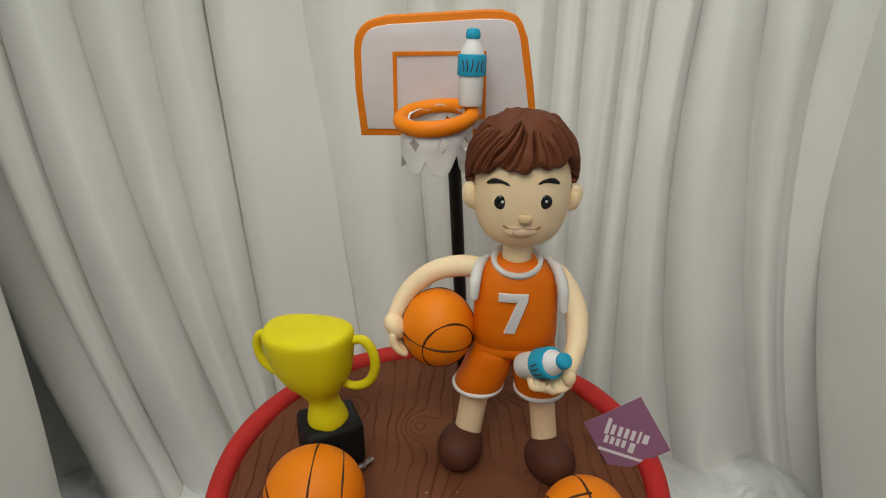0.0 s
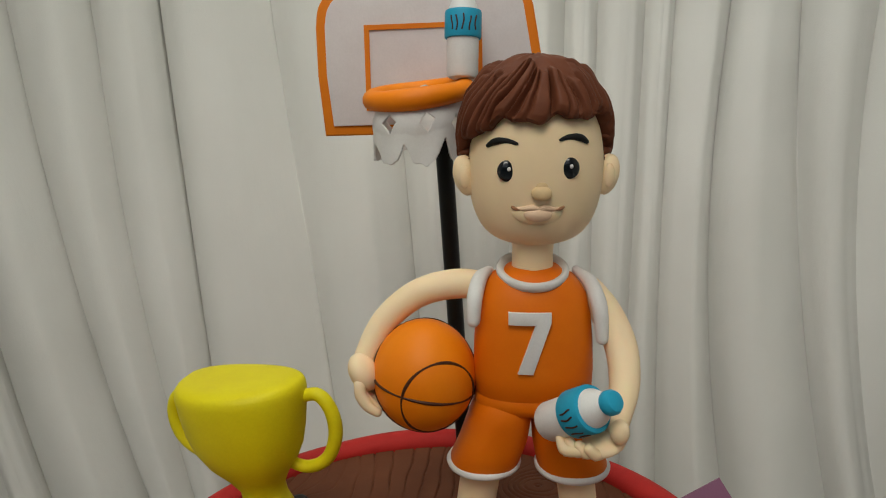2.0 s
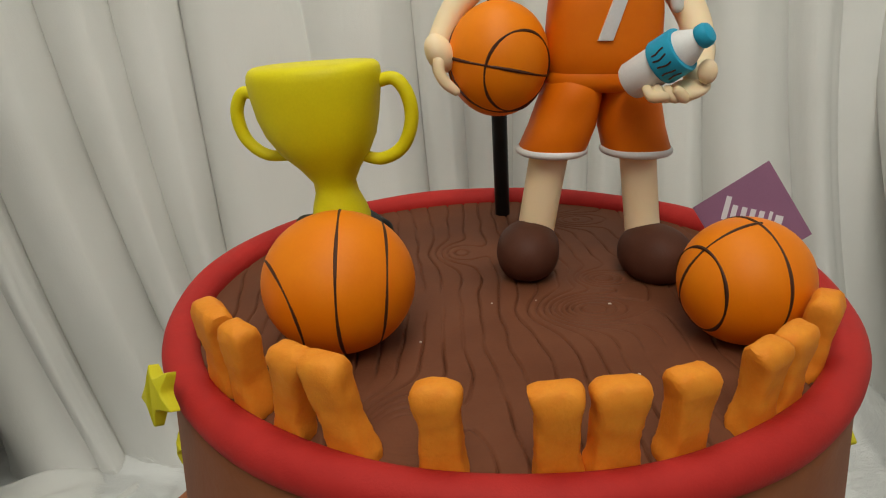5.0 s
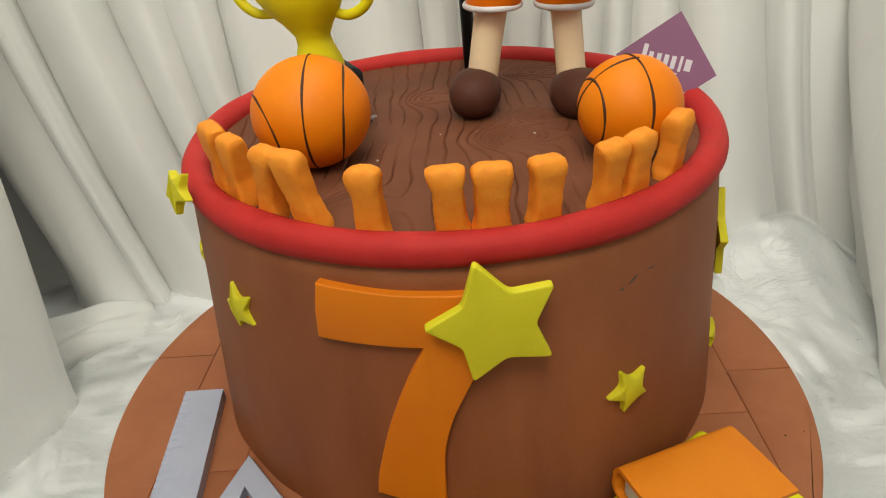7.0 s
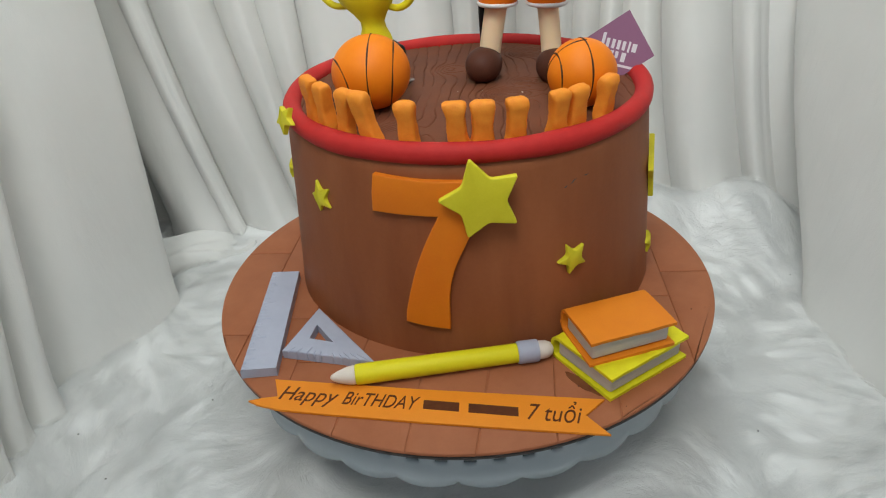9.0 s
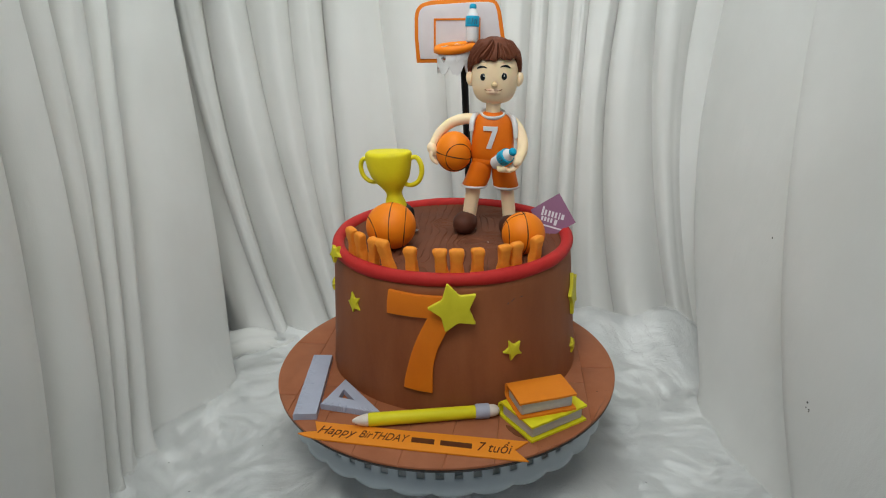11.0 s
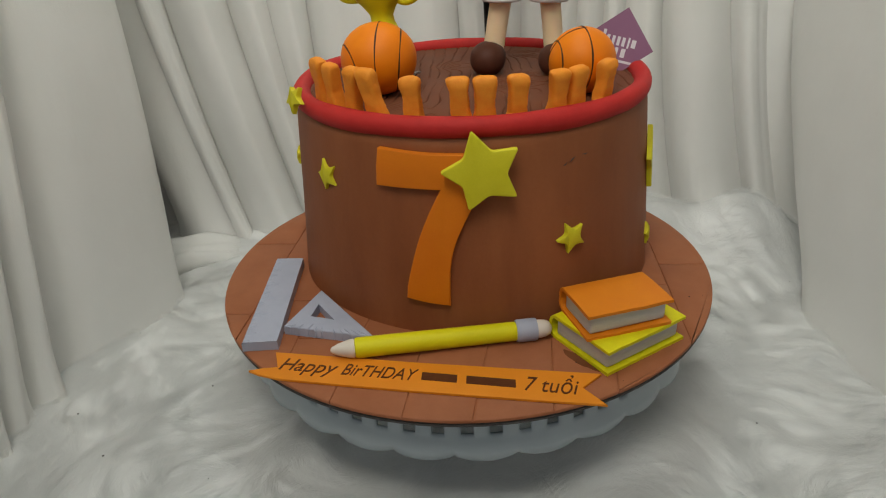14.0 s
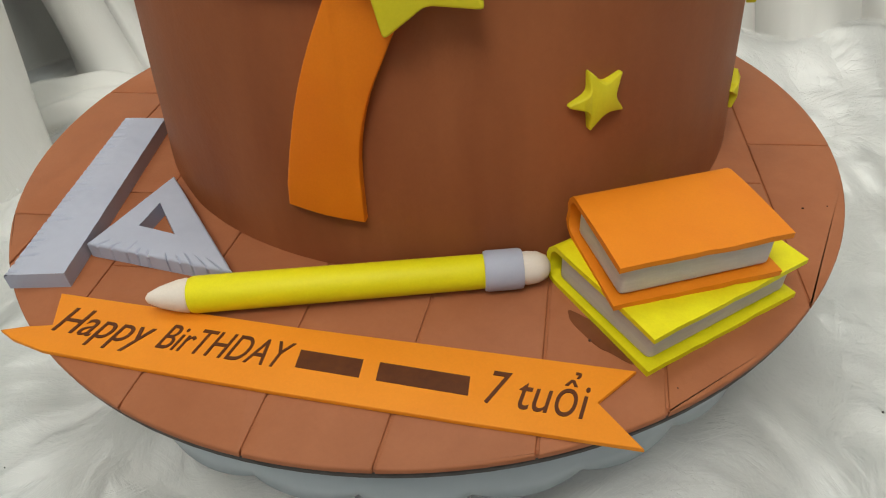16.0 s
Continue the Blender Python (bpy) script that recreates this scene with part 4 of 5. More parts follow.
for side, pts in (
    (1, [(0.0180, 0.2545, 0.0019), (0.0245, 0.2560, 0.0021), (0.0287, 0.2510, 0.0022), (0.0297, 0.2430, 0.0022), (0.0265, 0.2350, 0.0021), (0.0195, 0.2312, 0.0020), (0.0110, 0.2330, 0.0018)]),
    (-1, [(0.0185, 0.2500, 0.0017), (0.0240, 0.2515, 0.0020), (0.0268, 0.2475, 0.0021), (0.0270, 0.2420, 0.0021), (0.0245, 0.2360, 0.0020), (0.0185, 0.2318, 0.0019), (0.0100, 0.2315, 0.0016)]),
):
    pts = [(*(Vector((-0.0538, 0.0365, z)) + CR @ Vector((side * x, 0, 0))), r) for x, z, r in pts]
    bm = B()
    tube(bm, pts, 40, 14)
    part("handle", bm, YELLOW, cup)
bm = B()
box(bm, (-0.0481, 0.0350, 0.2001), (0.0138, 0.0124, 0.0112), 24, 0.0036, seg=4)
for v in bm.verts:
    v.co += 0.0004 * noise.noise_vector(v.co * 150)
part("base", bm, BLACK, cup, "lumpy black block")
settle(cup, (0.0014, 0.0069, -0.0018), (-1.7, 1.3, 0.7), 1.025)

# scrap of clear wrap by the trophy
bm = B()
tube(bm, [(-0.0395, 0.0180, ZTOP + 0.0032, 0.0009), (-0.0350, 0.0230, ZTOP + 0.0042, 0.0013), (-0.0310, 0.0270, ZTOP + 0.0040, 0.0014), (-0.0285, 0.0300, ZTOP + 0.0042, 0.0010)], 16, 7)
for v in bm.verts:
    v.co += 0.0011 * noise.noise_vector(v.co * 700)
scrap = solo("wrap_scrap", bm, FOIL, (-0.034, 0.024, ZTOP), "crumpled scrap of shiny clear wrap on the cake top", "wrap scrap")
scrap.location = (-0.0321, 0.0303, ZTOP)

# ---------------------------------------------------------------- basketball hoop
hoop = thing("basketball_hoop", (0.015, 0.0985, 0.187), "toy basketball hoop, orange-framed backboard on a black pole", "basketball hoop")
bm = B()
tube(bm, [(0.0150, 0.0985, 0.187, 0.0031), (0.0118, 0.0962, 0.25, 0.0032), (0.0086, 0.0938, 0.31, 0.0032), (0.0066, 0.0925, 0.345, 0.0032)], 12, 16, round_ends=False)
part("pole", bm, BLACK_ROD, hoop)


def board_outline(inset):
    i = inset
    left = [(-0.0345 + i, 0.3315 + i), (-0.0362 + i, 0.352), (-0.0362 + i, 0.3680)]
    top = arc([(-0.0362 + i, 0.3680), (-0.0350 + i, 0.3745 - i * 0.3), (-0.0305 + i * 0.7, 0.3797 - i * 0.7), (-0.0215 + i * 0.3, 0.3825 - i)], 11)[1:] + [(-0.005, 0.3835 - i), (0.020, 0.3850 - i)]
    right = arc([(0.028, 0.3850 - i), (0.0355 - i * 0.6, 0.3820 - i * 0.6), (0.0395 - i, 0.374)], 7) + [(0.0430 - i, 0.355), (0.0462 - i, 0.3325 + i)]
    return [(x, 0.3582 + (z - 0.3582) * 1.03) for x, z in left + top + right]


def plate_y(outline, y, thick, round_, holes=()):
    bm = outline_solid(outline, thick, round_, holes)
    bmesh.ops.translate(bm, vec=(0, y, 0), verts=bm.verts[:])
    return bm


backboard = part("backboard", plate_y(board_outline(0), 0.0905, 0.0045, 0.0008), ORANGE_SHEET, hoop, "orange backboard edge")
part("panel", plate_y(board_outline(0.0034), 0.0860, 0.0010, 0.0003), PANEL, backboard, "pinkish white panel")
sq = [(-0.0190, 0.3395), (-0.0190, 0.3685), (0.0218, 0.3692), (0.0222, 0.3395)]
sq_in = [(-0.0173, 0.3412), (-0.0172, 0.3668), (0.0204, 0.3675), (0.0206, 0.3412)]
part("target_square", plate_y(sq, 0.0850, 0.0006, 0.0, [sq_in]), ORANGE_SHEET, backboard, "orange outlined square")
HC, HR = Vector((0.0010, 0.0654, 0.3446)), 0.0151
hu, hv = Vector((1, -0.03, 0.10)).normalized(), Vector((0.02, 1, 0.12)).normalized()
bm = B()
tube(bm, [(*(HC + hu * (HR * math.cos(a)) + hv * (HR * math.sin(a) * 0.95)), 0.0033 * (1 + 0.06 * math.sin(3 * a))) for a in [2 * math.pi * i / 64 for i in range(64)]], sides=14, closed=True)
ring = part("ring", bm, ORANGE, hoop, "rolled orange ring")


def net():
    """White sheet hung inside the ring: wavy collar above, torn slots under the ring, ragged strips at the hem."""
    bm = B()
    m, sub, rows = 7, 40, 60
    n = m * sub
    rnd = random.Random(4)
    tip = [0.35 + 0.65 * rnd.random() for _ in range(m)]
    slot = [(rnd.uniform(0.35, 0.65), rnd.uniform(0.12, 0.24), rnd.uniform(0.38, 0.48), rnd.uniform(0.11, 0.17)) for _ in range(m)]
    notch = [(rnd.uniform(0.66, 0.84), rnd.uniform(0.16, 0.30)) for _ in range(m)]
    grid = []
    for j in range(rows + 1):
        t = j / rows
        row = []
        for i in range(n):
            a = 2 * math.pi * i / n
            u = (i / sub) % 1.0
            r = 0.0116 + 0.0036 * math.sin(math.pi * min(0.62, t * 1.1)) + 0.0005 * math.sin(m * a + 3 * t) * t - 0.0006 * t
            low = 0.0175 + 0.0055 * tip[i // sub] * (1 - 1.8 * abs(u - 0.5)) + 0.0003 * math.sin(a * 23)
            high = 0.0010 + 0.0006 * math.sin(a * 5 + 1) + 0.0004 * math.sin(a * 9)
            z = high - t * (low + high)
            row.append(bm.verts.new(HC + hu * (r * math.cos(a)) + hv * (r * math.sin(a)) + Vector((0, 0, z))))
        grid.append(row)
    for j in range(rows):
        for i in range(n):
            k = (i + 1) % n
            t = (j + 0.5) / rows
            c = (i + 0.5) / sub
            q, u = int(c), c % 1.0
            su, sw, st, sh = slot[q]
            torn = abs(u - su - 0.15 * (t - st)) / sw + abs(t - st) / sh < 1
            edge = min(u, 1 - u)
            top_, wide = notch[q if u > 0.5 else (q + m - 1) % m]
            cut = t > top_ and edge < wide * ((t - top_) / (1 - top_)) 
            if not (torn or cut):
                bm.faces.new((grid[j][i], grid[j][k], grid[j + 1][k], grid[j + 1][i]))
    return bm


nt_ob = part("net", net(), WHITE, ring, "ragged white cut-out net")
sol = nt_ob.modifiers.new("thickness", "SOLIDIFY")
sol.thickness, sol.offset = 0.0009, 0.0
settle(hoop, (0.0019, 0.0088, -0.0066), (-2.6, 1.3, 0.1), 1.032)


# ---------------------------------------------------------------- small water bottles
def bottle(bottom, top, r, at, label):
    """White bottle with a blue label band and a blue cap; plain bars stand for its lettering."""
    b, t = Vector(bottom), Vector(top)
    d = (t - b).normalized()
    L = (t - b).length
    u = d.cross(Vector((0, -1, 0.2))).normalized()
    w = u.cross(d)
    th = thing("water_bottle", at, label, "bottle", "toy water bottles")

    def turned(profile, n=32):
        bm = B()
        rings(bm, [circle(b + d * (L * s), u, w, r * k, r * k, n) for s, k in profile])
        return bm

    part("body", turned([(0.0, 0.70), (0.015, 0.88), (0.05, 0.96), (0.3, 0.97), (0.62, 0.96), (0.72, 0.86), (0.80, 0.66), (0.86, 0.50), (0.88, 0.46)]), WHITE, th)
    band = part("label_band", turned([(0.40, 0.99), (0.405, 1.10), (0.42, 1.13), (0.66, 1.12), (0.675, 1.09), (0.68, 0.94)]), BLUE, th, "sky blue band")
    part("cap", turned([(0.865, 0.40), (0.87, 0.52), (0.89, 0.57), (0.95, 0.56), (0.985, 0.46), (1.0, 0.25)]), BLUE, th, "sky blue cap")
    for k, (a, s0, s1) in enumerate(((-42, 0.47, 0.60), (-22, 0.46, 0.59), (0, 0.47, 0.61), (20, 0.46, 0.60), (36, 0.47, 0.60))):
        bm = B()
        pts = []
        for q in range(5):
            s = s0 + (s1 - s0) * q / 4
            aa = radians(a + 90 + 3 * math.sin(q + k))
            pts.append((*(b + d * (L * s) + (u * math.cos(aa) + w * math.sin(aa)) * (r * 1.125)), 0.00026))
        tube(bm, pts, 8, 6)
        part("mark", bm, SEAM, band)
    return th


ring_bottle = bottle((0.0150, 0.0655, 0.3505), (0.0156, 0.0700, 0.3810), 0.0052, (0.015, 0.0655, 0.3505), "white toy bottle with blue band standing on the hoop ring")
held_bottle = bottle((0.0385, 0.0165, 0.2555), (0.0535, 0.0000, 0.2705), 0.0057, (0.0385, 0.0165, 0.2555), "white toy bottle with blue band lying in the figurine's hand")
settle(ring_bottle, (0.0060, 0.0157, -0.0014), (0.3, 1.6, 0.6), 1.045)
settle(held_bottle, (0.0047, 0.0087, -0.0023), (0.0, 1.3, 0.3), 1.031)

# ---------------------------------------------------------------- the boy figurine, one mesh
def figurine():
    bm = B()
    SK, HA, JE, WH, SH, BK, LP, EY, CH, MO = range(10)

    def loft(stations, mat, n=36, power=0.8, cap=(True, True)):
        f = lambda v: math.copysign(abs(v) ** power, v)
        rings(bm, [[Vector((cx + rx * f(math.cos(2 * math.pi * i / n)), cy + ry * f(math.sin(2 * math.pi * i / n)), z)) for i in range(n)] for z, cx, cy, rx, ry in stations], cap, mat)

    # head, with a full jaw
    c = Vector((0.0360, 0.0395, 0.3258))
    loops = []
    for j in range(1, 26):
        a = math.pi * j / 26 - math.pi / 2
        z = (0.0234 if a < 0 else 0.0215) * math.sin(a)
        w = math.cos(a) ** 0.54
        jaw = 1.0 + 0.04 * math.sin(a) * (-1)
        loops.append([c + Vector((0.0193 * w * jaw * math.copysign(abs(math.cos(p)) ** 0.92, math.cos(p)), 0.0196 * w * math.sin(p), z)) for p in [2 * math.pi * i / 44 for i in range(44)]])
    rings(bm, loops, mat=SK)
    for s in (-1, 1):
        ellipsoid(bm, (c.x + s * 0.0200, 0.0365, 0.3222), (0.0036, 0.0026, 0.0060), 18, 12, SK, m=Euler((0, radians(s * 12), 0)).to_matrix())
        ellipsoid(bm, (c.x + s * 0.0203, 0.0346, 0.3222), (0.0018, 0.0012, 0.0036), 14, 8, SK)

    def face_y(x, z):
        """The front of the head at x and height z."""
        dz = z - c.z
        sa = dz / (0.0234 if dz < 0 else 0.0215)
        w = (1 - sa * sa) ** 0.27
        k = min(0.97, abs(x - c.x) / (0.0193 * w * (1 - 0.04 * sa))) ** 1.087
        return c.y - 0.0196 * w * math.sqrt(1 - k * k)

    for x, z in ((0.0270, 0.3252), (0.0432, 0.3259)):
        y = face_y(x, z)
        ellipsoid(bm, (x, y + 0.0003, z), (0.0027, 0.0010, 0.0029), 20, 12, EY)
        # white bead modelled on the eye in place of a glint
        ellipsoid(bm, (x + 0.0004, y - 0.0008, z + 0.0006), (0.0005, 0.0003, 0.0006), 10, 6, WH)
    for s, x, z in ((-1, 0.0260, 0.3321), (1, 0.0440, 0.3330)):
        pts = [(x - s * 0.0034, face_y(x - s * 0.0036, z + 0.0006) - 0.0002, z + 0.0003, 0.0004), (x - s * 0.001, face_y(x, z + 0.0008), z + 0.0009, 0.00085), (x + s * 0.0022, face_y(x + s * 0.0022, z), z + 0.0006, 0.00100), (x + s * 0.0040, face_y(x + s * 0.0040, z - 0.0006) - 0.0002, z - 0.0005, 0.0006)]
        tube(bm, pts, 14, 8, BK)
    ny = face_y(0.0360, 0.3198)
    ellipsoid(bm, (0.0360, ny + 0.0002, 0.3194), (0.0027, 0.0024, 0.0019), 20, 14, CH, 0.8)
    ellipsoid(bm, (0.0360, ny + 0.0012, 0.3208), (0.0024, 0.0018, 0.0026), 20, 14, CH)
    y = face_y(0.0352, 0.3138)
    ellipsoid(bm, (0.0352, y + 0.0016, 0.3142), (0.0070, 0.0023, 0.0038), 28, 14, SK)
    for s in (-1, 1):
        tube(bm, [(0.0352, y - 0.0006, 0.3152, 0.0006), (0.0352 + s * 0.0016, y - 0.0006, 0.3155, 0.0009), (0.0352 + s * 0.0036, y - 0.0001, 0.3152, 0.0007), (0.0352 + s * 0.0054, face_y(0.0352 + s * 0.0054, 0.3152) - 0.0001, 0.3152, 0.0004)], 14, 10, LP)
    ellipsoid(bm, (0.0352, y + 0.0003, 0.3136), (0.0039, 0.0021, 0.0021), 24, 12, LP)
    for s in (-1, 1):
        x = 0.0352 + s * 0.0060
        tube(bm, [(x - s * 0.0012, face_y(x - s * 0.0012, 0.3149) - 0.0004, 0.3149, 0.0002), (x, face_y(x, 0.3151) - 0.0003, 0.3151, 0.0005), (x + s * 0.0008, face_y(x + s * 0.0008, 0.3155) + 0.0001, 0.3155, 0.0004)], 8, 8, MO)
    # hair: a thick cap with combed strokes and a ragged fringe
    h = Vector((0.0357, 0.0403, 0.3325))
    n = 440
    loops = []
    for j in range(1, 57):
        t = j / 56
        row = []
        for i in range(n):
            p = 2 * math.pi * i / n
            front = max(0.0, -math.sin(p))
            side = abs(math.cos(p))
            back = max(0.0, math.sin(p))
            edge = 0.0074 + 0.0012 * math.cos(p - 0.3) + 0.0009 * math.sin(p * 9 + 1) + 0.0006 * math.sin(p * 17) - 0.0034 * 1.5 * math.exp(-(((p - 3.62) / 0.26) ** 2))
            if front > 0.42:
                zlow = edge
            else:
                zlow = edge * (front / 0.42) + (1 - front / 0.42) * (-0.0065 - 0.010 * back)
            tmax = math.acos(max(-0.9, min(0.98, zlow / 0.0242)))
            a = t * tmax
            swing = 9.0 * min(1.0, max(-0.25, (5.1 - p) / 1.0))
            comb = p * 19.0 + a * swing + 1.3 * noise.noise(Vector((p * 1.7, a * 2, 0)))
            begin = 0.55 + 0.12 * math.sin(p * 5 + 1) + 0.10 * math.sin(p * 11)
            on = min(1.0, max(0.0, (a - begin) / 0.16))
            on = on * on * (3 - 2 * on)
            cut = math.exp(-((math.sin(comb) / 0.32) ** 2)) * (0.75 + 0.25 * math.sin(comb * 0.37 + 1)) + 0.40 * math.exp(-((math.sin(comb * 1.63 + 0.5) / 0.30) ** 2))
            groove = on * (0.0013 - 0.0036 * cut) * (1 if t < 0.97 else 0.6)
            lump = 0.0007 * noise.noise(Vector((math.cos(p) * 3, math.sin(p) * 3, a * 4)))
            k = 1 + (groove + lump) / 0.023
            row.append(h + Vector((0.0214 * math.sin(a) ** 0.9 * math.cos(p) * k, 0.0222 * math.sin(a) ** 0.9 * math.sin(p) * k, 0.0230 * math.cos(a) * k)))
        loops.append(row)
    inner = [h + (v - h) * 0.80 + Vector((0, 0, 0.0006)) for v in loops[-1]]
    rings(bm, loops + [[v + (h - v) * 0.05 + Vector((0, 0, -0.0007)) for v in loops[-1]], inner], mat=HA)
    for s in (-1, 1):
        for k in range(6):
            z = 0.3265 + 0.0022 * k
            ellipsoid(bm, (h.x + s * (0.0192 + 0.0004 * (k % 2)), 0.0400 + 0.001 * (k % 3), z), (0.0026, 0.0050, 0.0016), 12, 8, HA)
    # neck and body
    loft([(0.286, 0.0355, 0.0370, 0.0062, 0.0062), (0.300, 0.0355, 0.0370, 0.0060, 0.0060), (0.309, 0.0357, 0.0375, 0.0066, 0.0066)], SK, power=1.0)
    loft([(0.2560, 0.0362, 0.0370, 0.0168, 0.0120), (0.2575, 0.0362, 0.0370, 0.0178, 0.0130), (0.2640, 0.0361, 0.0368, 0.0180, 0.0135), (0.2740, 0.0360, 0.0366, 0.0176, 0.0134), (0.2820, 0.0359, 0.0366, 0.0168, 0.0126), (0.2880, 0.0357, 0.0368, 0.0155, 0.0112), (0.2920, 0.0356, 0.0370, 0.0128, 0.0096), (0.2945, 0.0356, 0.0372, 0.0090, 0.0074), (0.2955, 0.0356, 0.0372, 0.0068, 0.0060)], JE)
    tube(bm, [(0.0355 + 0.0092 * math.cos(a), 0.0362 + 0.0098 * math.sin(a), 0.2938 + 0.0022 * math.sin(a), 0.0013) for a in [2 * math.pi * i / 48 for i in range(48)]], sides=10, mat=WH, closed=True, flat=1.5)
    # white arm-hole bands
    tube(bm, [(0.0228, 0.0400, 0.2930, 0.0014), (0.0200, 0.0345, 0.2920, 0.0022), (0.0184, 0.0290, 0.2875, 0.0023), (0.0180, 0.0275, 0.2815, 0.0020)], 20, 12, WH)
    tube(bm, [(0.0490, 0.0400, 0.2930, 0.0014), (0.0524, 0.0345, 0.2905, 0.0022), (0.0542, 0.0290, 0.2850, 0.0023), (0.0550, 0.0275, 0.2760, 0.0019)], 20, 12, WH)
    # white seven on the chest
    q = outline_solid([(0, 0.0185), (0.0120, 0.0185), (0.0120, 0.0155), (0.0072, 0), (0.0028, 0), (0.0076, 0.0148), (0, 0.0148)], 0.0010, 0.0002, cuts=[0.003, 0.006, 0.009])
    for v in q.verts:
        x, z = 0.0278 + v.co.x * 1.0, 0.2668 + v.co.z
        f = max(0.02, 1 - (abs(x - 0.0360) / 0.0176) ** 2.5) ** 0.4
        v.co = Vector((x, 0.0367 - 0.0133 * f + v.co.y - 0.0001, z))
    vs = {v: bm.verts.new(v.co) for v in q.verts}
    for f in q.faces:
        bm.faces.new([vs[v] for v in f.verts]).material_index = WH
    q.free()
    # shorts and hems
    loft([(0.2512, 0.0362, 0.0368, 0.0150, 0.0095), (0.2518, 0.0362, 0.0368, 0.0170, 0.0116), (0.2545, 0.0362, 0.0369, 0.0180, 0.0130), (0.2582, 0.0362, 0.0370, 0.0174, 0.0126), (0.2592, 0.0362, 0.0370, 0.0160, 0.0115)], JE)
    for cx, cx2, cy in ((0.0272, 0.0213, 0.0360), (0.0452, 0.0487, 0.0338)):
        loft([(0.2315, cx2, cy, 0.0104, 0.0104), (0.2325, cx2, cy, 0.0109, 0.0109), (0.2400, (cx + cx2) / 2, 0.0362, 0.0106, 0.0115), (0.2480, cx * 0.85 + cx2 * 0.15, 0.0367, 0.0098, 0.0122), (0.2520, cx, 0.0368, 0.0093, 0.0126), (0.2550, cx, 0.0369, 0.0080, 0.0112)], JE, power=0.9)
        tube(bm, [(cx2 + 0.0105 * math.cos(a), cy + 0.0105 * math.sin(a), 0.2322, 0.0013) for a in [2 * math.pi * i / 40 for i in range(40)]], sides=8, mat=WH, closed=True)
    tube(bm, [(0.0215, 0.0362, 0.2360, 0.0064), (0.0190, 0.0362, 0.2180, 0.0062), (0.0168, 0.0360, 0.2010, 0.0062)], 10, 20, SK, round_ends=False)
    tube(bm, [(0.0487, 0.0340, 0.2360, 0.0060), (0.0510, 0.0325, 0.2180, 0.0058), (0.0530, 0.0305, 0.2010, 0.0058)], 10, 20, SK, round_ends=False)
    for x, y, rz, rx in ((0.0138, 0.0308, -14, 0.0104), (0.0548, 0.0240, 26, 0.0106)):
        M = Matrix.Rotation(radians(rz), 3, "Z")
        ellipsoid(bm, (x, y, 0.1990), (rx, 0.0130, 0.0098), 32, 18, SH, 0.92, M)
    # arms
    tube(bm, [(0.0235, 0.0390, 0.2880, 0.0044), (0.0130, 0.0410, 0.2885, 0.0046), (0.0010, 0.0420, 0.2850, 0.0044), (-0.0090, 0.0405, 0.2770, 0.0041), (-0.0148, 0.0370, 0.2670, 0.0036), (-0.0155, 0.0345, 0.2630, 0.0034)], 36, 18, SK)
    ellipsoid(bm, (-0.0152, 0.0325, 0.2632), (0.0042, 0.0056, 0.0062), 24, 16, SK, m=Euler((radians(10), radians(-28), 0)).to_matrix())
    for k in range(4):
        y = 0.0362 - 0.0027 * k
        tube(bm, [(-0.0158, y, 0.2612, 0.0018), (-0.0155, y - 0.0006, 0.2578, 0.0018), (-0.0134, y - 0.0010, 0.2546, 0.0017), (-0.0108, y - 0.0010, 0.2526, 0.0014)], 10, 10, SK)
    tube(bm, [(0.0530, 0.0380, 0.2870, 0.0044), (0.0575, 0.0350, 0.2810, 0.0047), (0.0608, 0.0290, 0.2730, 0.0047), (0.0605, 0.0210, 0.2650, 0.0043), (0.0572, 0.0130, 0.2590, 0.0037), (0.0555, 0.0100, 0.2570, 0.0034)], 36, 18, SK)
    ellipsoid(bm, (0.0525, 0.0075, 0.2545), (0.0062, 0.0060, 0.0024), 22, 12, SK, m=Euler((radians(14), radians(-16), radians(-20))).to_matrix())
    for k in range(4):
        tube(bm, [(0.0535 - 0.0026 * k, 0.0075 - 0.0010 * k, 0.2535, 0.0017), (0.0500 - 0.0026 * k, 0.0035 + 0.0008 * k, 0.2530, 0.0018), (0.0478 - 0.0022 * k, 0.0028 + 0.0018 * k, 0.2548, 0.0015)], 8, 10, SK)
    ellipsoid(bm, (0.0555, 0.0030, 0.2598), (0.0026, 0.0028, 0.0034), 16, 10, SK)
    return solo("boy_figurine", bm, [SKIN, HAIR, ORANGE_JERSEY, WHITE, SHOE, BLACK, LIP, EYE, CHEEK, MOUTH], (0.035, 0.030, 0.187), "brown-haired clay boy figurine in orange basketball kit on the cake", "figurine", angle=60)


settle(figurine(), (0.0026, 0.0089, -0.0040), (-0.5, 1.5, 0.7), 1.024)

# ---------------------------------------------------------------- card tag stuck in the cake
tag = thing("card_tag", (0.0865, 0.0285, 0.187), "mauve square card tag standing on its corner in the cake", "card tag")
TP, TL, TR = Vector((0.0953, 0.0338, 0.2265)), Vector((0.0710, 0.0345, 0.2105)), Vector((0.1104, 0.0270, 0.2022))
tu, tv = (TP - TL), (TR - TP)
tn = tu.cross(tv).normalized()
if tn.y > 0:
    tn = -tn


def on_tag(a, b, lift):
    """a along the upper left edge from the left corner, b down the upper right edge."""
    return TL + tu * a + tv * b + tn * lift


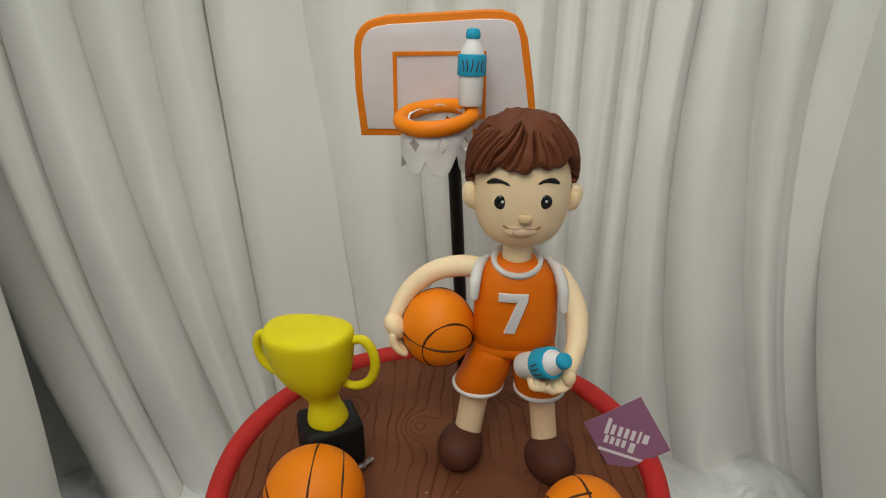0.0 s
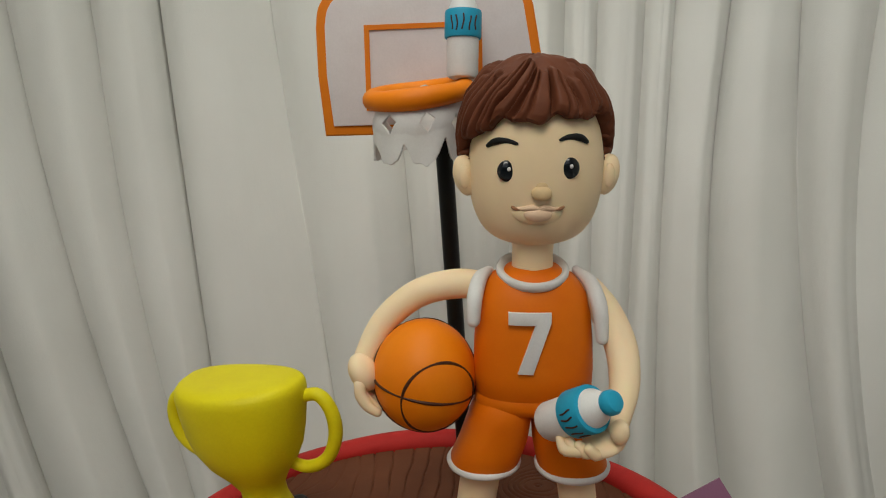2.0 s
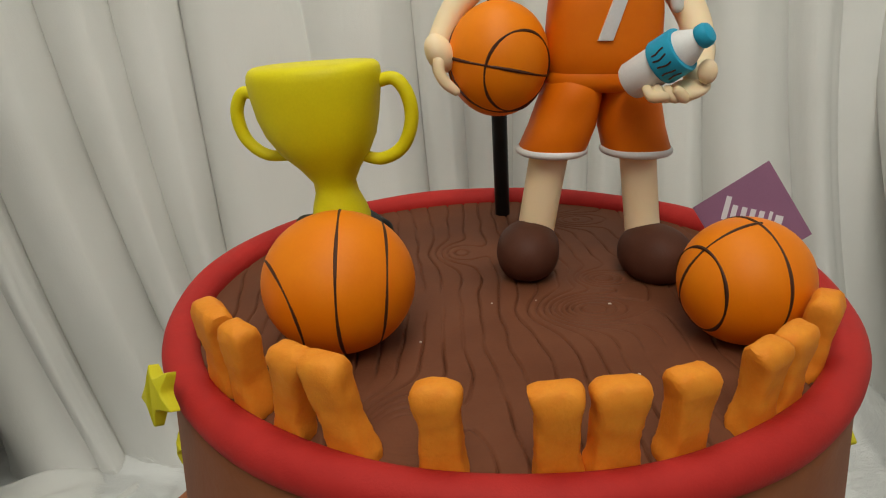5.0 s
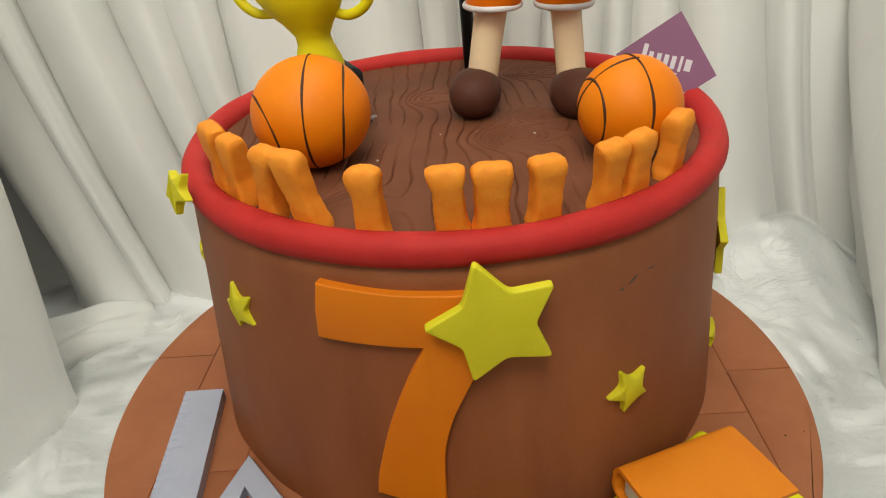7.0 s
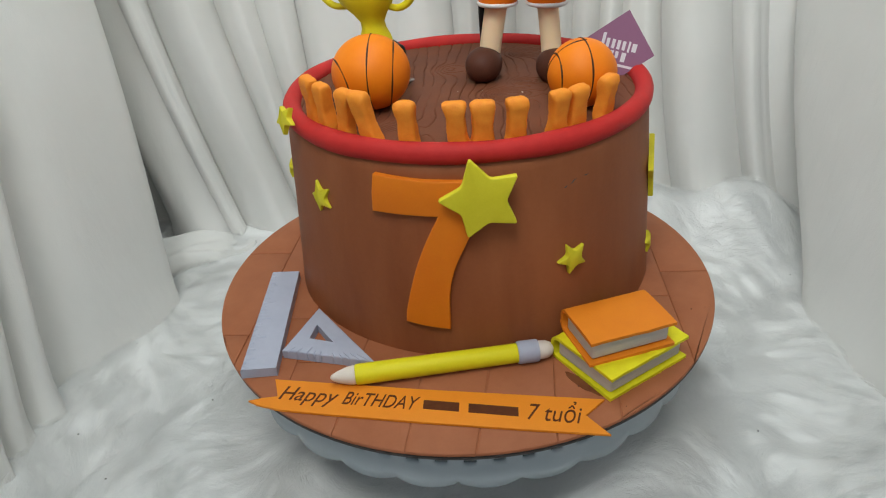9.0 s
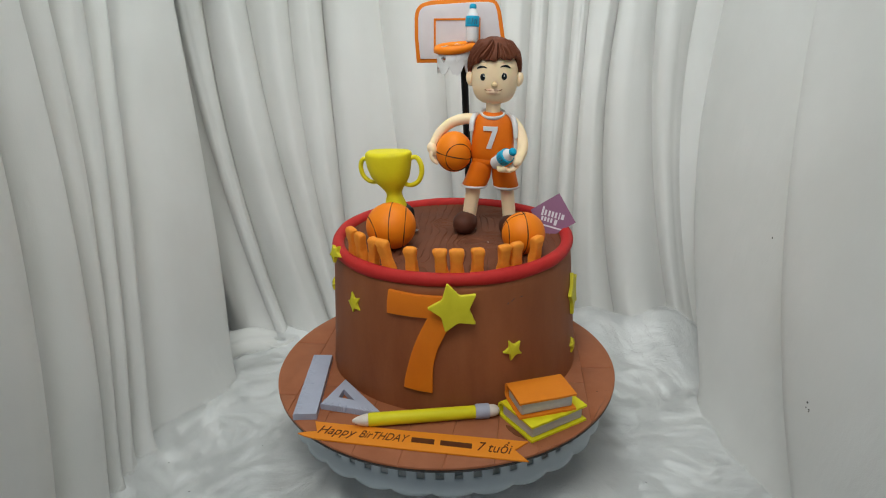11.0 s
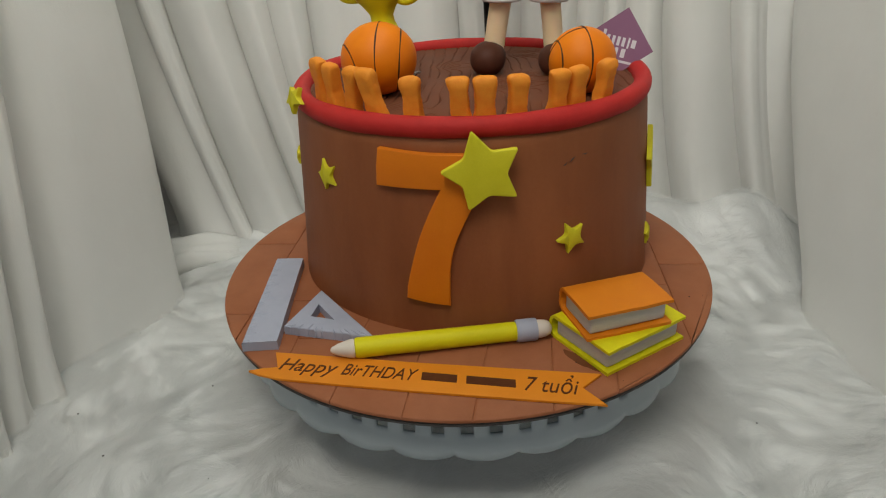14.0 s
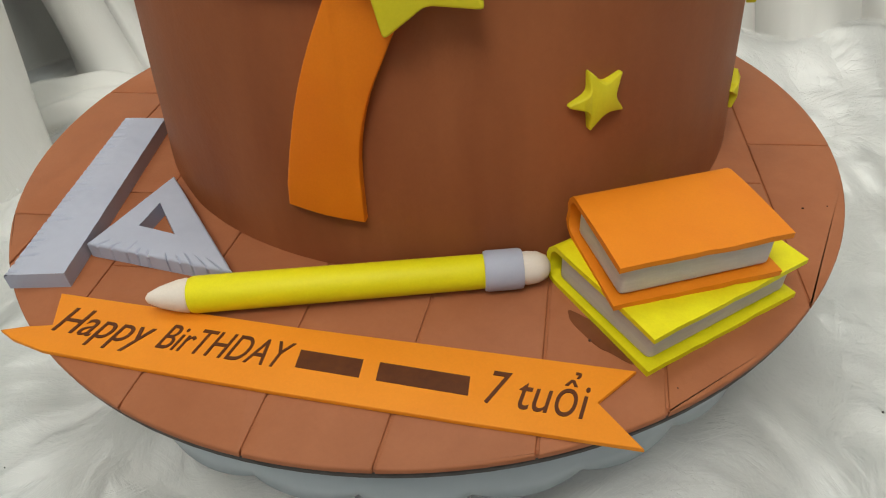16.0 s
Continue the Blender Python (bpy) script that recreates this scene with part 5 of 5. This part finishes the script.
def tag_solid(pts, lift, thick):
    bm = B()
    f = [bm.verts.new(on_tag(a, b, lift + thick)) for a, b in pts]
    k = [bm.verts.new(on_tag(a, b, lift)) for a, b in pts]
    bm.faces.new(f)
    bm.faces.new(k[::-1])
    for i in range(len(pts)):
        bm.faces.new((f[i - 1], f[i], k[i], k[i - 1]))
    return bm


card = part("card", tag_solid([(0, 0), (1, 0), (1, 1), (0.16, 1), (0, 0.86)], 0, 0.0006), TAG, tag)
# pale bars in place of the print; s runs across the card, d down it


def print_bar(s, d, w, hgt):
    s, d, w, hgt = s * 1.22 + 0.02, d * 1.15, w * 1.25, hgt * 1.22
    c0 = (0.5 + (s - d) * 0.5, 0.5 + (s + d) * 0.5)
    q = []
    for ds, dd in ((-w, -hgt), (w, -hgt), (w, hgt), (-w, hgt)):
        q.append((c0[0] + (ds - dd) * 0.5, c0[1] + (ds + dd) * 0.5))
    part("print_bar", tag_solid(q, 0.0006, 0.00012), PRINT, card)


for s, w, hh, d in ((-0.40, 0.035, 0.16, -0.10), (-0.29, 0.035, 0.10, -0.06), (-0.16, 0.035, 0.10, -0.06), (-0.04, 0.035, 0.10, -0.06), (0.08, 0.035, 0.10, -0.06), (0.20, 0.022, 0.12, -0.06), (0.32, 0.05, 0.09, -0.06)):
    print_bar(s, d, w, hh)
for s in (-0.36, -0.25, -0.14, -0.03):
    print_bar(s, 0.17, 0.035, 0.075)
print_bar(0.13, 0.20, 0.05, 0.10)
print_bar(0.0, 0.40, 0.44, 0.028)
settle(tag, (0.0035, 0.0093, -0.0045), (-2.3, 1.7, 0.8), 1.013)

# ---------------------------------------------------------------- things on the board
def flat_plate(outline, thick, round_, z, holes=()):
    """A flat plate lying at height z, outline in x, y."""
    bm = outline_solid(outline, thick, round_, holes)
    bmesh.ops.transform(bm, matrix=Matrix.Translation((0, 0, z)) @ Matrix.Rotation(radians(-90), 4, "X"), verts=bm.verts[:])
    return bm


def scored(s, t, marks):
    """How deep the scale marks cut at s along the edge (0 to 1) and t metres in from it."""
    d = 0.0
    for at, length, slant, w in marks:
        if t < length:
            d = max(d, math.exp(-(((s - at - slant * t) / w) ** 2)) * min(1.0, (length - t) / 0.0008))
    return d


def scale_marks(n, long_, short, width, slant, seed):
    rnd = random.Random(seed)
    return [((k + 0.6 + 0.5 * (rnd.random() - 0.5)) / (n + 0.2), (long_ if k % 5 == 2 else short) * (0.7 + 0.6 * rnd.random()), slant * (0.6 + 0.8 * rnd.random()), width * (0.7 + 0.6 * rnd.random())) for k in range(n)]


def plate_top(bm, edge_a, edge_b, inner_a, inner_b, thick, marks, nu, nv, soft=0.0011, inner_soft=0.0):
    """One strip of a soft-edged plate, from an outer edge to an inner one, with its outer wall and its inner wall."""
    A, Bp, C, D = (Vector(p) for p in (edge_a, edge_b, inner_a, inner_b))
    wide = ((A + Bp) / 2 - (C + D) / 2).length
    grid = []
    grid.append([bm.verts.new((*A.lerp(Bp, i / nu), ZB)) for i in range(nu + 1)])
    for k in range(nv + 1):
        v = (k / nv) ** 1.6
        row = []
        for i in range(nu + 1):
            u = i / nu
            p = A.lerp(Bp, u).lerp(C.lerp(D, u), v)
            d = v * wide
            z = thick
            if d < soft:
                z -= soft * (1 - math.sqrt(max(0.0, 1 - (1 - d / soft) ** 2)))
            if inner_soft and wide - d < inner_soft:
                z -= inner_soft * (1 - math.sqrt(max(0.0, 1 - (1 - (wide - d) / inner_soft) ** 2)))
            cut = scored(u, d, marks) if marks else 0.0
            z -= 0.0008 * cut
            q = p
            if k == 0 and marks:
                q = p + (C.lerp(D, u) - p).normalized() * (0.0010 * cut + 0.0004 * noise.noise(Vector((u * 14, 0, thick * 900))))
            row.append(bm.verts.new((q.x, q.y, ZB + z + 0.00015 * noise.noise(Vector((p.x * 260, p.y * 260, 0))))))
        grid.append(row)
    if inner_soft == 0.0:
        grid.append([bm.verts.new((*C.lerp(D, i / nu), ZB)) for i in range(nu + 1)])
    for a, b in zip(grid, grid[1:]):
        for i in range(nu):
            bm.faces.new((a[i], a[i + 1], b[i + 1], b[i]))


ruler = thing("ruler", (-0.108, -0.058, ZB), "lavender-grey clay ruler with scored marks lying on the board", "ruler")
RC = [(-0.1136, -0.0989), (-0.0948, -0.0968), (-0.1045, -0.0046), (-0.1221, -0.0049)]
bm = B()
plate_top(bm, RC[0], RC[3], RC[1], RC[2], 0.0056, scale_marks(27, 0.0075, 0.0042, 0.0040, 1.0, 3), 340, 26)
for q0, q1 in ((RC[0], RC[1]), (RC[3], RC[2])):
    q0, q1 = Vector(q0), Vector(q1)
    rings(bm, [[Vector((*q0.lerp(q1, k / 8), ZB)) for k in range(9)], [Vector((*q0.lerp(q1, k / 8), ZB + (0.0048 if k == 0 else 0.0056))) for k in range(9)]], (False, False), closed=False)
bmesh.ops.remove_doubles(bm, verts=bm.verts[:], dist=0.00003)
part("plate", bm, LAVENDER, ruler, angle=50)

square = thing("set_square", (-0.073, -0.077, ZB), "lavender-grey clay set square with a triangular hole lying on the board", "set square")
OUT = [(-0.0955, -0.0825), (-0.0433, -0.0924), (-0.0833, -0.0439)]
INN = [(-0.0825, -0.0728), (-0.0685, -0.0764), (-0.0810, -0.0602)]
bm = B()
for k in range(3):
    n = (k + 1) % 3
    plate_top(bm, OUT[k], OUT[n], INN[k], INN[n], 0.0055, scale_marks(10, 0.0056, 0.0036, 0.0065, 3.0, 5) if k == 0 else None, 220 if k == 0 else 40, 22)
bmesh.ops.remove_doubles(bm, verts=bm.verts[:], dist=0.00003)
part("plate", bm, LAVENDER, square, angle=50)

# pencil
PA, PB_ = Vector((-0.0642, -0.1055, ZB + 0.0058)), Vector((0.0487, -0.0839, ZB + 0.0058))
pencil = thing("pencil", (-0.008, -0.098, ZB), "yellow clay pencil with cream tip and eraser on the board", "pencil")
pd = (PB_ - PA).normalized()
pu = Vector((0, 0, 1)).cross(pd).normalized()


def turned_on(profile, n=28):
    bm = B()
    rings(bm, [circle(PA + pd * s, pu, Vector((0, 0, 1)), r, r, n) for s, r in profile])
    return bm


part("tip", turned_on([(0.0, 0.0006), (0.0008, 0.0016), (0.004, 0.0031), (0.009, 0.0046), (0.0118, 0.0050), (0.0126, 0.0046)]), CREAM, pencil, "cream pointed tip")
part("shaft", turned_on([(0.0126, 0.0040), (0.0128, 0.0050), (0.0140, 0.0054), (0.0500, 0.0053), (0.0930, 0.0051), (0.0975, 0.0050), (0.0985, 0.0044)]), YELLOW_SHAFT, pencil)
part("band", turned_on([(0.0965, 0.0050), (0.0966, 0.0057), (0.0975, 0.0060), (0.1065, 0.0060), (0.1075, 0.0057), (0.1076, 0.0048)]), LAVENDER, pencil, "lavender-grey wrapped band")
part("eraser", turned_on([(0.1060, 0.0045), (0.1090, 0.0049), (0.1120, 0.0046), (0.1145, 0.0034), (0.1156, 0.0014)]), CREAM, pencil, "rounded cream eraser")


# books: a folded cover with a rounded back, and a page block
def book(corner, along, across, z, thick, cover, label, spine_up=0.0):
    """corner: where the back meets the near end; along the back, across to the open edge."""
    c, a, b = Vector((*corner, z)), Vector((*along, 0)), Vector((*across, 0))
    th = thing("book", (*(Vector(corner) + Vector(along) / 2 + Vector(across) / 2), z), label, "book", "stacked clay books")
    t = 0.0017
    H = thick / 2
    L = b.length
    bd = b.normalized()
    outer = [(L, 0.0)] + [(H * 0.5, 0.0)] + [(H * 0.5 - H * 0.62 * math.sin(math.pi * k / 8), H - H * math.cos(math.pi * k / 8)) for k in range(1, 8)] + [(H * 0.5, thick), (L * 0.3, thick + 0.0003), (L * 0.5, thick + 0.0004), (L * 0.75, thick + 0.0003), (L, thick)]
    innr = [(L, thick - t), (L * 0.6, thick - t), (H * 0.5, thick - t)] + [(H * 0.5 - (H * 0.62 - t) * math.sin(math.pi * k / 8), H + (H - t) * math.cos(math.pi * k / 8)) for k in range(1, 8)] + [(H * 0.5, t), (L, t)]
    sec = outer + innr
    bm = B()
    rows = []
    for s in [k / 14 for k in range(15)]:
        row = []
        for x, y in sec:
            far = max(0.0, x / L - 0.3)
            q = c + a * s + bd * (x + 0.0006 * far * noise.noise(Vector((s * 9, y * 200, 1.0))))
            q += a.normalized() * (0.0007 * noise.noise(Vector((x * 120, y * 200, s * 2))))
            q.z += y + (0.0008 * far * noise.noise(Vector((s * 4, x * 40, y * 60))) - 0.0010 * max(0.0, math.sin(math.pi * s)) * far * 0.6 if y > t else 0.0)
            row.append(q)
        rows.append(row)
    rings(bm, rows)
    sharp = [e for e in bm.edges if len(e.link_faces) == 2 and e.calc_face_angle() > radians(50)]
    bmesh.ops.bevel(bm, geom=sharp, offset=0.00035, segments=2, profile=0.5, affect="EDGES", clamp_overlap=True)
    part("cover", bm, cover, th, angle=50)
    bm = B()
    pc = c + a * 0.5 + bd * (L * 0.5 + H * 0.18 - 0.001)
    box(bm, pc + Vector((0, 0, H)), (a.length / 2 - 0.0022, L / 2 - H * 0.2 - 0.0014, H - t - 0.0001), math.degrees(math.atan2(a.y, a.x)), 0.0016, seg=3)
    for v in bm.verts:
        v.co += 0.00025 * noise.noise_vector(v.co * 300)
        v.co.z = min(max(v.co.z, z + t), z + thick - t)
    part("page_block", bm, PAGES, th, "cream page block")
    return th


book((0.0486, -0.0824), (0.0434, 0.0321), (0.0252, -0.0352), ZB, 0.0140, YELLOW_BOOK, "yellow clay book lying under an orange one")
book((0.0535, -0.0780), (0.0434, 0.0163), (0.0112, -0.0308), ZB + 0.0140, 0.0143, ORANGE_COVER, "orange clay book lying on a yellow one")

# wet smear on the board beside the books
blob = []
for k in range(40):
    ang = 2 * math.pi * k / 40
    rr = 1 + 0.35 * noise.noise(Vector((math.cos(ang) * 1.3, math.sin(ang) * 1.3, 4.0)))
    px_, py_ = 0.0062 * rr * math.cos(ang), 0.0100 * rr * math.sin(ang)
    blob.append((0.0625 + px_ * 0.83 + py_ * 0.55, -0.1040 - px_ * 0.55 * 0.4 - py_ * 0.83))
part("smear", flat_plate(blob, 0.00016, 0.0, ZB), WET_ICING, board, "dark wet smear in the icing")

# banner with writing
banner = thing("banner", (-0.015, -0.122, ZB), "orange swallow-tailed banner with brown handwriting lying across the board", "banner")
bo = [(-0.0949, -0.1010), (-0.0595, -0.1049), (-0.0194, -0.1091), (0.0304, -0.1136), (0.0713, -0.1170), (0.0612, -0.1275), (0.0710, -0.1397), (0.0303, -0.1361), (-0.0194, -0.1312), (-0.0595, -0.1266), (-0.0878, -0.1230), (-0.0989, -0.1196), (-0.1045, -0.1166), (-0.0974, -0.1147), (-0.0903, -0.1136)]
bm = flat_plate(bo, 0.0013, 0.0003, ZB + 0.0002)
strip = part("strip", bm, ORANGE_STRIP, banner)


def writing(body, x, y, size, wide, shear, turn):
    bm = text_mesh(body, 1.0, shear, 0.02)
    xs = [v.co.x for v in bm.verts]
    k = wide / (max(xs) - min(xs))
    M = Matrix.Translation((x, y, ZB + 0.0015)) @ Matrix.Rotation(radians(turn), 4, "Z") @ Matrix.Diagonal((k, size, 0.006, 1)) @ Matrix.Translation((-min(xs), 0, 0.02))
    bmesh.ops.transform(bm, matrix=M, verts=bm.verts[:])
    part("writing", bm, INK, strip, "brown handwriting", angle=30)


writing("Happy", -0.0893, -0.1157, 0.0135, 0.0300, 0.25, -6.6)
writing("BirTHDAY", -0.0565, -0.1195, 0.0128, 0.0380, 0.25, -6.6)
for x0, x1, hgt in ((-0.0160, 0.0015, 0.0030), (0.0060, 0.0298, 0.0030)):
    y0 = -0.1200 - 0.115 * (x0 + 0.0165)
    bm = flat_plate([(x0, y0 - hgt), (x1, y0 - hgt - 0.115 * (x1 - x0)), (x1, y0 + hgt - 0.115 * (x1 - x0)), (x0, y0 + hgt)], 0.0002, 0.0, ZB + 0.0014)
    part("ink_bar", bm, INK, strip)
writing("7 tu\u1ed5i", 0.0338, -0.1301, 0.0150, 0.0250, 0.2, -6.6)
